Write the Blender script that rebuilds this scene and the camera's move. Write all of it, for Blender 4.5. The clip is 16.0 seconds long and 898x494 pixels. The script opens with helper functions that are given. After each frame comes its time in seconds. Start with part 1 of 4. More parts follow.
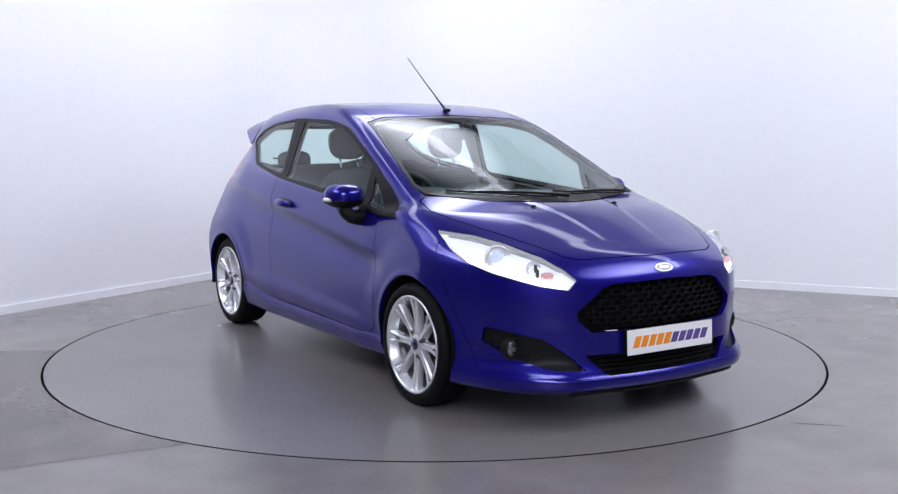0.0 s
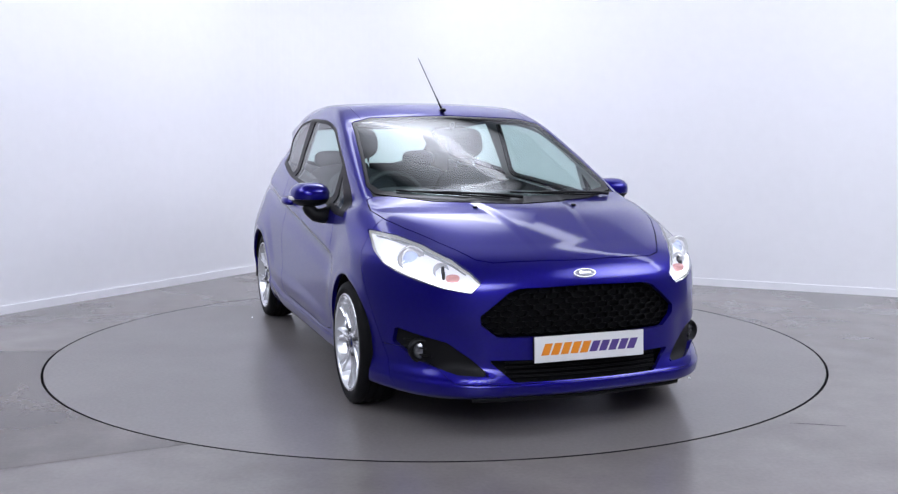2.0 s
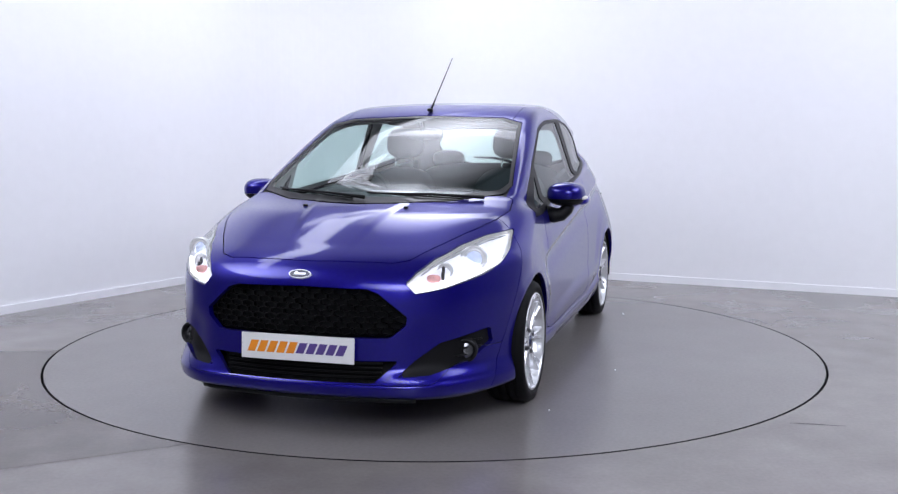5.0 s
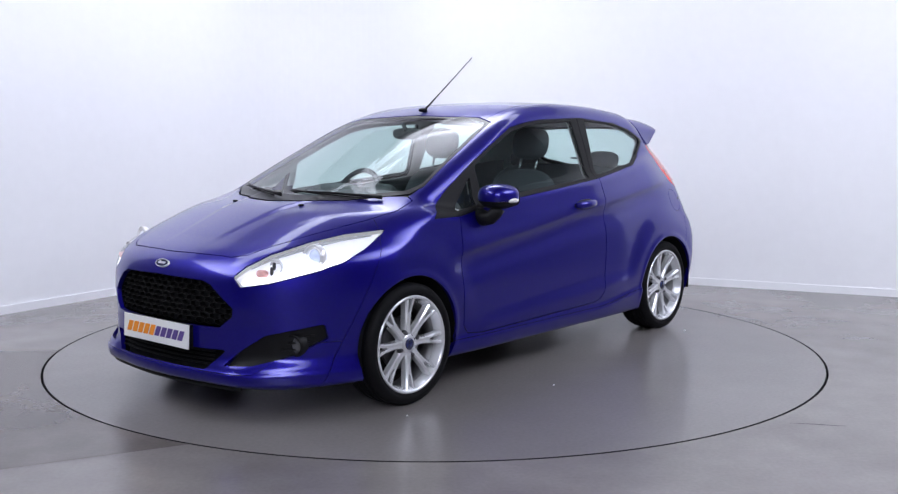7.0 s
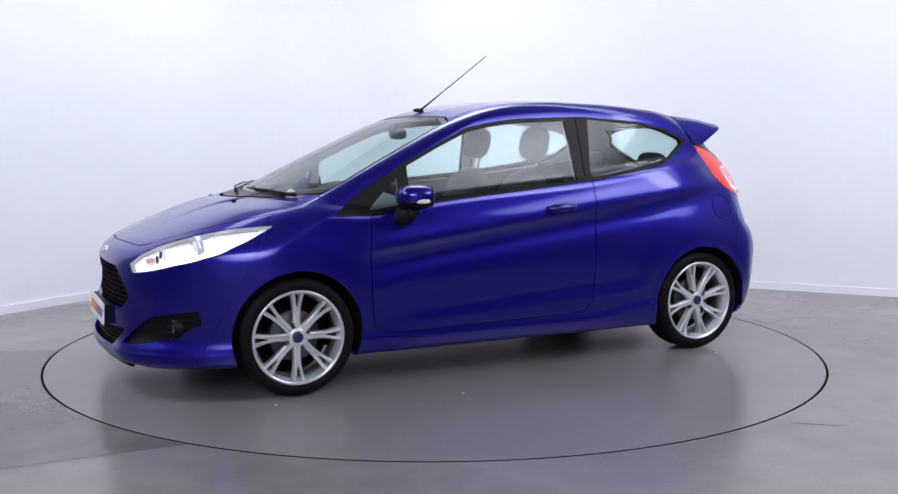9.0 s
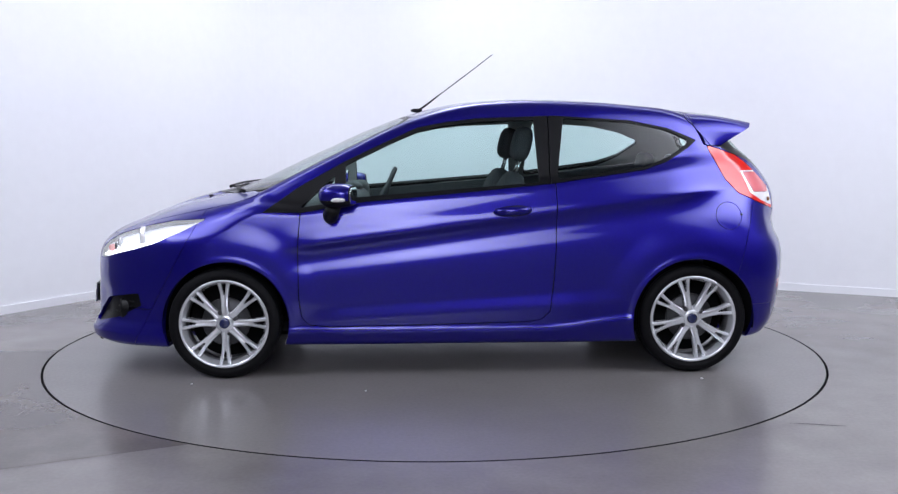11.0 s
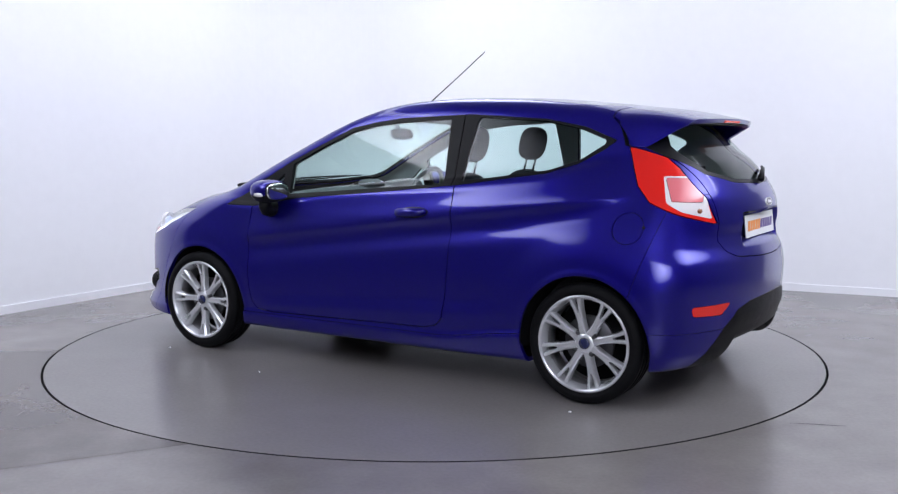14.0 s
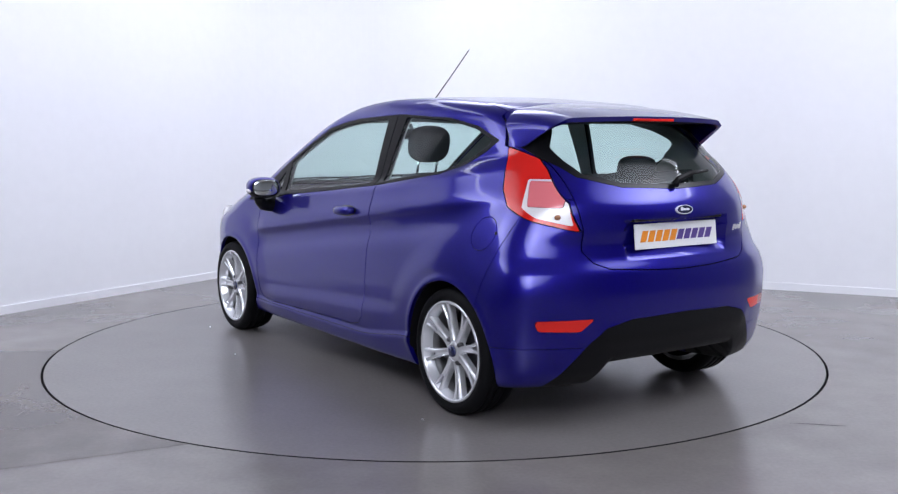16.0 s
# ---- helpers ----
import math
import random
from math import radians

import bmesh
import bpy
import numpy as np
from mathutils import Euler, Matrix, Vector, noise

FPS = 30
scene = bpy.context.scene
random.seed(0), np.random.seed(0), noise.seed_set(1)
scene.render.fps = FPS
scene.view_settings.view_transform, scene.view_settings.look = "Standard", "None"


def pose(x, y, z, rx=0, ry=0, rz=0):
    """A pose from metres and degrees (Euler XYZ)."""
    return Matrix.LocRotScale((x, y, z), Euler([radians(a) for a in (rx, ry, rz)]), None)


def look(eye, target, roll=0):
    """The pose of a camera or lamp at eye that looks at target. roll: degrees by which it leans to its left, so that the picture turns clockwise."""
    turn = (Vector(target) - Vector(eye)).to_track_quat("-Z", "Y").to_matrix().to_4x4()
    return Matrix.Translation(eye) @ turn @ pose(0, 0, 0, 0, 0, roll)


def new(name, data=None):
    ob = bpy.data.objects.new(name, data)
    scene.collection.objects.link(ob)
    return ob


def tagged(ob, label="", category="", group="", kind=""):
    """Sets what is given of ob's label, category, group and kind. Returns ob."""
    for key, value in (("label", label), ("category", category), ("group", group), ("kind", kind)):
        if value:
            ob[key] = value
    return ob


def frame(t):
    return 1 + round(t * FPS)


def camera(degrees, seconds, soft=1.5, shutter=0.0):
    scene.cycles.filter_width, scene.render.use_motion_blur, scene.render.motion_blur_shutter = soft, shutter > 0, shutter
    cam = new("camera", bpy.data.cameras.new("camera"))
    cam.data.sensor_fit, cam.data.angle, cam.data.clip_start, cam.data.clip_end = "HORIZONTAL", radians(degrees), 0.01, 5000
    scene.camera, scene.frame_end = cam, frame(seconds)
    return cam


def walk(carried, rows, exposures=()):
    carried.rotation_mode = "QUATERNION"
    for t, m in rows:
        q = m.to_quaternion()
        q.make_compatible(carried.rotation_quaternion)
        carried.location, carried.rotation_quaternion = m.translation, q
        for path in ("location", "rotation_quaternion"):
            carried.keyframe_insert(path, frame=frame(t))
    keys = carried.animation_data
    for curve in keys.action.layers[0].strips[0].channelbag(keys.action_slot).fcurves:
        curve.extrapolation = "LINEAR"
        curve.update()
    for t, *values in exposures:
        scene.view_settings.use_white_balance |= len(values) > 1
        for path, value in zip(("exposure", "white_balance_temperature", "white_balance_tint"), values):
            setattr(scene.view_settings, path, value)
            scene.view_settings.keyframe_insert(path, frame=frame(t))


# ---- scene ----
cam = camera(48.76, 16.0, soft=1.3)
EYE = pose(0, -6.021, 1.258, 90 - 6.25, 0, -0.734)
walk(cam, [(0, EYE), (16, EYE)])

# ---- light: bright studio, large soft boxes on the ceiling ----
world = bpy.data.worlds.new("world")
scene.world = world
world.use_nodes = True
world.node_tree.nodes["Background"].inputs[0].default_value = (0.8, 0.85, 1, 1)
world.node_tree.nodes["Background"].inputs[1].default_value = 0.3
scene.view_settings.exposure = 0.66


# (the round soft boxes are built as things, below the materials)


# ---- materials ----
def mat(name, color, rough=0.5, metal=0.0, coat=0.0, spec=0.5, grain=0.0, scale=40.0, bump=0.0, rough_var=0.0, glow=None, power=0.0, coat_rough=0.04):
    m = bpy.data.materials.new(name)
    m.use_nodes = True
    nt, p = m.node_tree, m.node_tree.nodes["Principled BSDF"]
    p.inputs["Base Color"].default_value = (*color, 1)
    p.inputs["Roughness"].default_value, p.inputs["Metallic"].default_value = rough, metal
    p.inputs["Coat Weight"].default_value, p.inputs["Specular IOR Level"].default_value = coat, spec
    p.inputs["Coat Roughness"].default_value = coat_rough
    if glow:
        p.inputs["Emission Color"].default_value, p.inputs["Emission Strength"].default_value = (*glow, 1), power
    if grain or bump or rough_var:
        tc = nt.nodes.new("ShaderNodeTexCoord")
        fine, wide = nt.nodes.new("ShaderNodeTexNoise"), nt.nodes.new("ShaderNodeTexNoise")
        fine.inputs["Scale"].default_value, fine.inputs["Detail"].default_value = scale, 6
        wide.inputs["Scale"].default_value, wide.inputs["Detail"].default_value = scale / 12, 4
        for n in (fine, wide):
            nt.links.new(tc.outputs["Object"], n.inputs["Vector"])
        mix = nt.nodes.new("ShaderNodeMath")
        mix.operation = "ADD"
        nt.links.new(fine.outputs["Fac"], mix.inputs[0])
        nt.links.new(wide.outputs["Fac"], mix.inputs[1])
        if grain:
            ramp = nt.nodes.new("ShaderNodeMapRange")
            ramp.inputs[1].default_value, ramp.inputs[2].default_value = 0.6, 1.4
            ramp.inputs[3].default_value, ramp.inputs[4].default_value = 1 - grain, 1 + grain
            nt.links.new(mix.outputs[0], ramp.inputs[0])
            mul = nt.nodes.new("ShaderNodeVectorMath")
            mul.operation = "SCALE"
            mul.inputs[0].default_value = color
            nt.links.new(ramp.outputs[0], mul.inputs["Scale"])
            nt.links.new(mul.outputs[0], p.inputs["Base Color"])
        if rough_var:
            r2 = nt.nodes.new("ShaderNodeMapRange")
            r2.inputs[1].default_value, r2.inputs[2].default_value = 0.6, 1.4
            r2.inputs[3].default_value, r2.inputs[4].default_value = rough - rough_var, rough + rough_var
            nt.links.new(mix.outputs[0], r2.inputs[0])
            nt.links.new(r2.outputs[0], p.inputs["Roughness"])
        if bump:
            b = nt.nodes.new("ShaderNodeBump")
            b.inputs["Strength"].default_value, b.inputs["Distance"].default_value = bump, 0.002
            nt.links.new(fine.outputs["Fac"], b.inputs["Height"])
            nt.links.new(b.outputs[0], p.inputs["Normal"])
    return m


def pane_mat(name, tint, ior=1.5, gloss_rough=0.02):
    """A thin pane: clear with a tint, its gloss by Fresnel."""
    m = bpy.data.materials.new(name)
    m.use_nodes = True
    nt = m.node_tree
    nt.nodes.remove(nt.nodes["Principled BSDF"])
    clear, gloss, mix, lw, pw, ma = (nt.nodes.new("ShaderNode" + n) for n in ("BsdfTransparent", "BsdfGlossy", "MixShader", "LayerWeight", "Math", "Math"))
    clear.inputs[0].default_value = (*tint, 1)
    gloss.inputs["Roughness"].default_value = gloss_rough
    lw.inputs[0].default_value = 0.5
    pw.operation, ma.operation = "POWER", "MULTIPLY_ADD"
    pw.inputs[1].default_value = 5.0
    f0 = ((ior - 1) / (ior + 1)) ** 2 * 1.1
    ma.inputs[1].default_value, ma.inputs[2].default_value = 1 - f0, f0
    nt.links.new(lw.outputs["Facing"], pw.inputs[0])
    nt.links.new(pw.outputs[0], ma.inputs[0])
    nt.links.new(ma.outputs[0], mix.inputs[0])
    nt.links.new(clear.outputs[0], mix.inputs[1])
    nt.links.new(gloss.outputs[0], mix.inputs[2])
    nt.links.new(mix.outputs[0], nt.nodes["Material Output"].inputs[0])
    return m


PAINT = mat("blue_paint", (0.0080, 0.0038, 0.225), 0.36, 0.64, coat=0.85, coat_rough=0.07, spec=0.2, grain=0.10, scale=900, rough_var=0.04)
BLACK = mat("black_plastic", (0.006, 0.006, 0.007), 0.45, spec=0.18, bump=0.15, scale=300, grain=0.15, rough_var=0.06)
GLOSSBLACK = mat("gloss_black", (0.006, 0.006, 0.007), 0.32, spec=0.3)
GRILLEBLACK = mat("grille_black", (0.0015, 0.0015, 0.002), 0.6, spec=0.2, grain=0.1, scale=200)
SILVER = mat("bright_silver", (0.85, 0.85, 0.87), 0.2, 0.3, coat=0.5)
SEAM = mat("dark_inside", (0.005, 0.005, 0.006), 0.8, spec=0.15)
RUBBER = mat("tyre_rubber", (0.005, 0.005, 0.006), 0.62, spec=0.12, bump=0.3, scale=200, grain=0.2, rough_var=0.08)
ALLOY = mat("silver_alloy", (0.82, 0.83, 0.86), 0.25, 0.66, coat=0.5, grain=0.02, scale=300, rough_var=0.015)
# wheel alloy again, coloured darker for the shade inside the rim
BARREL = mat("shaded_alloy_barrel", (0.14, 0.14, 0.145), 0.45, 0.6, grain=0.15, scale=120)
DARKMETAL = mat("brake_metal", (0.07, 0.07, 0.075), 0.45, 0.8, grain=0.2, scale=120)
CHROME = mat("chrome", (0.8, 0.8, 0.82), 0.10, 1.0)
WHITE = mat("white_plate", (0.80, 0.80, 0.80), 0.35)
ORANGE = mat("orange_print", (0.85, 0.28, 0.02), 0.4)
PURPLE = mat("purple_print", (0.10, 0.06, 0.25), 0.4)
BADGEBLUE = mat("badge_blue", (0.008, 0.014, 0.07), 0.2, coat=1.0)
RED = mat("red_lens", (0.76, 0.018, 0.013), 0.14, coat=0.6, spec=0.3)
PINKRED = mat("red_inner_lens", (0.80, 0.20, 0.22), 0.15, coat=1.0)
CLEARLENS = mat("clear_tail_lens", (0.88, 0.84, 0.84), 0.15, 0.0, coat=1.0)
AMBER = mat("amber_bulb", (0.85, 0.45, 0.42), 0.3)
AMBERDARK = mat("amber_dark_bulb", (0.35, 0.14, 0.06), 0.2, coat=1.0)
LAMPGLOW = mat("headlamp_glow", (0.9, 0.9, 0.95), 0.3, glow=(0.92, 0.94, 1.0), power=0.28)
LEDGLOW = mat("led_glow", (1, 1, 1), 0.3, glow=(0.95, 0.96, 1.0), power=2.0)
GLASS = pane_mat("window_glass", (0.79, 0.92, 0.89))
SCREEN = pane_mat("screen_glass", (0.80, 0.925, 0.885))
LENS = pane_mat("clear_lens", (0.94, 0.95, 0.97))
FOGGLASS = mat("fog_glass", (0.16, 0.165, 0.18), 0.06, 0.6, coat=1.0)
PROJECTOR = mat("projector_glass", (0.45, 0.5, 0.65), 0.05, coat=1.0, glow=(0.6, 0.7, 1.0), power=0.30)
CLOTH = mat("charcoal_cloth", (0.060, 0.063, 0.074), 0.9, scale=60, grain=0.12)
TRIM = mat("dark_grey_trim", (0.065, 0.068, 0.076), 0.6, bump=0.3, scale=300, grain=0.15)
LINING = mat("light_grey_lining", (0.5, 0.5, 0.5), 0.9, bump=0.2, scale=300, grain=0.06)
MIRROR = mat("mirror_glass", (0.85, 0.9, 0.9), 0.02, 1.0)
WALLPAINT = mat("white_wall_paint", (0.80, 0.80, 0.82), 0.65, grain=0.02, scale=12, bump=0.05)
SKIRTPAINT = mat("white_skirting_paint", (0.82, 0.82, 0.84), 0.4, grain=0.02, scale=12)
CEILPAINT = mat("grey_ceiling_paint", (0.36, 0.36, 0.37), 0.9, grain=0.05, scale=8)
DIMWALL = mat("unseen_dark_wall", (0.10, 0.10, 0.105), 0.8, grain=0.05, scale=8)
PALEWALL = mat("unseen_pale_wall", (0.52, 0.52, 0.54), 0.8, grain=0.05, scale=8)


# ---- mesh helpers ----
def part(name, bm, material, parent=None, label="", smooth=False):
    me = bpy.data.meshes.new(name)
    bm.to_mesh(me)
    bm.free()
    me.materials.append(material)
    if smooth:
        me.shade_smooth()
    ob = new(name, me)
    ob.parent = parent
    if label:
        tagged(ob, label)
    return ob


def box(bm, x, y, z, sx, sy, sz, m=None, bevel=0.0):
    r = bmesh.ops.create_cube(bm, size=1, matrix=(m or Matrix()) @ Matrix.Translation((x, y, z)) @ Matrix.Diagonal((sx, sy, sz, 1)))
    if bevel:
        edges = list({e for v in r["verts"] for e in v.link_edges})
        bmesh.ops.bevel(bm, geom=edges, offset=bevel, segments=3, affect="EDGES", profile=0.5)


def lathe(bm, outline, steps=64, m=Matrix()):
    """Turn (radius, y) points about the y axis."""
    rings = []
    for k in range(steps):
        a = 2 * math.pi * k / steps
        rings.append([bm.verts.new(m @ Vector((r * math.cos(a), y, r * math.sin(a)))) for r, y in outline])
    for k in range(steps):
        p, q = rings[k], rings[(k + 1) % steps]
        for i in range(len(outline) - 1):
            bm.faces.new((p[i], q[i], q[i + 1], p[i + 1]))


def prism(bm, outline, y0, y1, m=Matrix()):
    """A closed outline of (x, z), drawn out along y."""
    a = [bm.verts.new(m @ Vector((x, y0, z))) for x, z in outline]
    b = [bm.verts.new(m @ Vector((x, y1, z))) for x, z in outline]
    bm.faces.new(a)
    bm.faces.new(b[::-1])
    for i in range(len(a)):
        j = (i + 1) % len(a)
        bm.faces.new((a[j], a[i], b[i], b[j]))
    bmesh.ops.recalc_face_normals(bm, faces=bm.faces)


def tube(bm, pts, r, sides=10, m=Matrix()):
    """A round bar along points; r may be a list."""
    pts = [Vector(p) for p in pts]
    rs = r if isinstance(r, (list, tuple)) else [r] * len(pts)
    rings = []
    for i, p in enumerate(pts):
        d = (pts[min(i + 1, len(pts) - 1)] - pts[max(i - 1, 0)]).normalized()
        u = d.orthogonal().normalized() if not rings else (u - d * u.dot(d)).normalized()
        w = d.cross(u)
        rings.append([bm.verts.new(m @ (p + (u * math.cos(2 * math.pi * k / sides) + w * math.sin(2 * math.pi * k / sides)) * rs[i])) for k in range(sides)])
    for p, q in zip(rings, rings[1:]):
        for k in range(sides):
            bm.faces.new((p[k], p[(k + 1) % sides], q[(k + 1) % sides], q[k]))
    bm.faces.new(rings[0][::-1])
    bm.faces.new(rings[-1])


def blob(bm, m, power=2.6, u=28, v=18):
    """A rounded box (superellipsoid) of unit half size, set by m."""
    def sg(c, e):
        return math.copysign(abs(c) ** e, c)
    e = 2 / power
    rows = []
    for j in range(1, v):
        t = math.pi * (j / v - 0.5)
        rows.append([bm.verts.new(m @ Vector((sg(math.cos(t), e) * sg(math.cos(2 * math.pi * i / u), e), sg(math.cos(t), e) * sg(math.sin(2 * math.pi * i / u), e), sg(math.sin(t), e)))) for i in range(u)])
    for p, q in zip(rows, rows[1:]):
        for i in range(u):
            bm.faces.new((p[i], p[(i + 1) % u], q[(i + 1) % u], q[i]))
    bm.faces.new(rows[0][::-1])
    bm.faces.new(rows[-1])


def empty(name, parent=None):
    ob = new(name)
    ob.parent = parent
    return ob


# ---- the studio ----
def floor_material(name, base, patches):
    m = bpy.data.materials.new(name)
    m.use_nodes = True
    nt, p = m.node_tree, m.node_tree.nodes["Principled BSDF"]
    tc = nt.nodes.new("ShaderNodeTexCoord")

    def noise_at(scale, detail=5, dist=0.0):
        n = nt.nodes.new("ShaderNodeTexNoise")
        n.inputs["Scale"].default_value, n.inputs["Detail"].default_value, n.inputs["Distortion"].default_value = scale, detail, dist
        nt.links.new(tc.outputs["Object"], n.inputs["Vector"])
        return n.outputs["Fac"]

    def ramp(src, a, b, lo, hi):
        r = nt.nodes.new("ShaderNodeMapRange")
        for k, v in zip((1, 2, 3, 4), (a, b, lo, hi)):
            r.inputs[k].default_value = v
        nt.links.new(src, r.inputs[0])
        return r.outputs[0]

    def times(a, b):
        n = nt.nodes.new("ShaderNodeMath")
        n.operation = "MULTIPLY"
        nt.links.new(a, n.inputs[0])
        nt.links.new(b, n.inputs[1])
        return n.outputs[0]

    v = times(ramp(noise_at(0.9, 3, 0.0), 0.3, 0.7, 1 - patches, 1 + patches), ramp(noise_at(55, 6), 0.3, 0.7, 0.95, 1.05))
    v = times(v, ramp(noise_at(5, 3, 0.0), 0.35, 0.65, 1 - patches * 0.25, 1 + patches * 0.25))
    sc = nt.nodes.new("ShaderNodeVectorMath")
    sc.operation = "SCALE"
    sc.inputs[0].default_value = base
    nt.links.new(v, sc.inputs["Scale"])
    nt.links.new(sc.outputs[0], p.inputs["Base Color"])
    nt.links.new(ramp(noise_at(1.2, 2, 0.0), 0.3, 0.7, 0.21, 0.26), p.inputs["Roughness"])
    b = nt.nodes.new("ShaderNodeBump")
    b.inputs["Strength"].default_value, b.inputs["Distance"].default_value = 0.02, 0.002
    nt.links.new(noise_at(25, 4), b.inputs["Height"])
    nt.links.new(b.outputs[0], p.inputs["Normal"])
    return m


FLOORMAT = floor_material("polished_concrete", (0.188, 0.172, 0.164), 0.20)
DISCMAT = floor_material("turntable_concrete", (0.188, 0.174, 0.170), 0.06)
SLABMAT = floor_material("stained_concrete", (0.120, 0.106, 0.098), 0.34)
R_DISC, GAP = 2.258, 0.007


def studio():
    # floor with a round opening for the turntable
    bm = bmesh.new()
    n = 128
    inner = [bm.verts.new(((R_DISC + GAP) * math.cos(2 * math.pi * k / n), (R_DISC + GAP) * math.sin(2 * math.pi * k / n), 0)) for k in range(n)]
    outer = []
    for k in range(n):
        a = 2 * math.pi * k / n
        s = 12 / max(abs(math.cos(a)), abs(math.sin(a)))
        outer.append(bm.verts.new((s * math.cos(a), s * math.sin(a), 0)))
    for k in range(n):
        j = (k + 1) % n
        bm.faces.new((inner[k], outer[k], outer[j], inner[j]))
    tagged(part("floor", bm, FLOORMAT), "grey polished concrete studio floor with faint stains", "floor", kind="structure")
    # pit walls coloured black in place of the shade in the gap
    bm = bmesh.new()
    lathe(bm, [(0.001, -0.06), (R_DISC + GAP, -0.06), (R_DISC + GAP, -0.0005)], 128, Matrix.Rotation(radians(90), 4, "X"))
    tagged(part("turntable_pit", bm, SEAM), "pit under the turntable, coloured black to shade its gap", "pit", kind="structure")

    # the two white walls meet in a wide rounded corner; swept along one line
    a, b = Vector((-3.13, 1.03)), Vector((-2.0, 2.88))
    c, d = Vector((2.515, 2.308)), Vector((3.683, 1.747))
    u, w = (b - a).normalized(), (d - c).normalized()
    den = u.x * w.y - u.y * w.x
    s = ((c.x - a.x) * w.y - (c.y - a.y) * w.x) / den
    corner = a + u * s
    r = 1.0
    half = math.acos(max(-1, min(1, (-u).dot(w)))) / 2
    back = r / math.tan(half)
    p0, p1 = corner - u * back, corner + w * back
    bis = (w - u).normalized()
    mid = corner + bis * (r / math.sin(half))
    arc = []
    a0 = math.atan2(p0.y - mid.y, p0.x - mid.x)
    a1 = math.atan2(p1.y - mid.y, p1.x - mid.x)
    if a1 > a0:
        a1 -= 2 * math.pi
    for k in range(25):
        t = a0 + (a1 - a0) * k / 24
        arc.append(mid + Vector((math.cos(t), math.sin(t))) * r)
    line = [a - u * 1.1] + arc + [c + w * 2.6]

    def sweep(name, depth, height, material, label, cat, lift=0.0, inset=0.0):
        bm = bmesh.new()
        rows = []
        for i, p in enumerate(line):
            t = (line[min(i + 1, len(line) - 1)] - line[max(i - 1, 0)]).normalized()
            out = Vector((-t.y, t.x))
            q0, q1 = p - out * inset, p + out * depth
            rows.append([bm.verts.new((q.x, q.y, z)) for q, z in ((q0, lift), (q0, lift + height), (q1, lift + height), (q1, lift))])
        for f, g in zip(rows, rows[1:]):
            for k in range(4):
                bm.faces.new((f[k], g[k], g[(k + 1) % 4], f[(k + 1) % 4]))
        bm.faces.new(rows[0])
        bm.faces.new(rows[-1][::-1])
        bmesh.ops.recalc_face_normals(bm, faces=bm.faces)
        ob = part(name, bm, material)
        tagged(ob, label, cat, kind="structure")
        return ob

    sweep("wall_north", 0.15, 3.6, WALLPAINT, "smooth white studio wall with a rounded corner", "wall")
    sweep("baseboard", -0.001, 0.062, SKIRTPAINT, "low white skirting board along the studio wall", "baseboard", 0.0, 0.014)
    # added closing walls out of sight, toned for the car's reflections, and plain ceiling
    e0, e1 = line[0], line[-1]
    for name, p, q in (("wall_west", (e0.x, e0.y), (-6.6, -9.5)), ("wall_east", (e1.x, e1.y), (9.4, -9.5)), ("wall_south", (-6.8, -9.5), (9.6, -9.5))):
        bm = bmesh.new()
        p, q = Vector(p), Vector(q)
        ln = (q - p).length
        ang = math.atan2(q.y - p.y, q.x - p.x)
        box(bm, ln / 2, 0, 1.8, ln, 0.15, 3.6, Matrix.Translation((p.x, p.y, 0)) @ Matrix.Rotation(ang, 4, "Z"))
        tagged(part(name, bm, PALEWALL if name == "wall_south" else DIMWALL), "added unseen wall behind the camera, pale to brighten reflections" if name == "wall_south" else "added unseen side wall, dark grey to darken reflections", "wall", kind="structure")
    bm = bmesh.new()
    box(bm, 1, -2.5, 3.66, 20, 17, 0.12)
    tagged(part("ceiling", bm, CEILPAINT), "plain grey studio ceiling", "ceiling", kind="structure")

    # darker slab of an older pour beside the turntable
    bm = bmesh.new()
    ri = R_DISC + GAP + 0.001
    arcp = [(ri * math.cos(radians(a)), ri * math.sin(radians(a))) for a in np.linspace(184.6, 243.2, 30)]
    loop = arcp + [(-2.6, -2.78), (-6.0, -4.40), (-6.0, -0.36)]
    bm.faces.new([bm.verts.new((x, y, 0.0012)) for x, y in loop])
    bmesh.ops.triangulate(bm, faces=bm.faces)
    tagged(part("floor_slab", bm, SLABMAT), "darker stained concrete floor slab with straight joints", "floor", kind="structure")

    # hairline cracks and a dark chip at the rim
    bm = bmesh.new()
    for pts, w in ((((1.57, -1.75), (1.66, -1.765), (1.75, -1.79), (1.81, -1.80)), 0.004), (((2.05, -1.83), (2.14, -1.85), (2.22, -1.845)), 0.003), (((-2.285, 0.33), (-2.265, 0.38), (-2.250, 0.43)), 0.010)):
        row = []
        for i, (x, y) in enumerate(pts):
            e = w * (0.3 if i in (0, len(pts) - 1) else 1)
            row.append((bm.verts.new((x, y - e, 0.0013)), bm.verts.new((x, y + e, 0.0013))))
        for (p0, p1), (q0, q1) in zip(row, row[1:]):
            bm.faces.new((p0, q0, q1, p1))
    tagged(part("floor_cracks", bm, SEAM), "fine dark cracks in the concrete floor", "crack", kind="stuff")

    bm = bmesh.new()
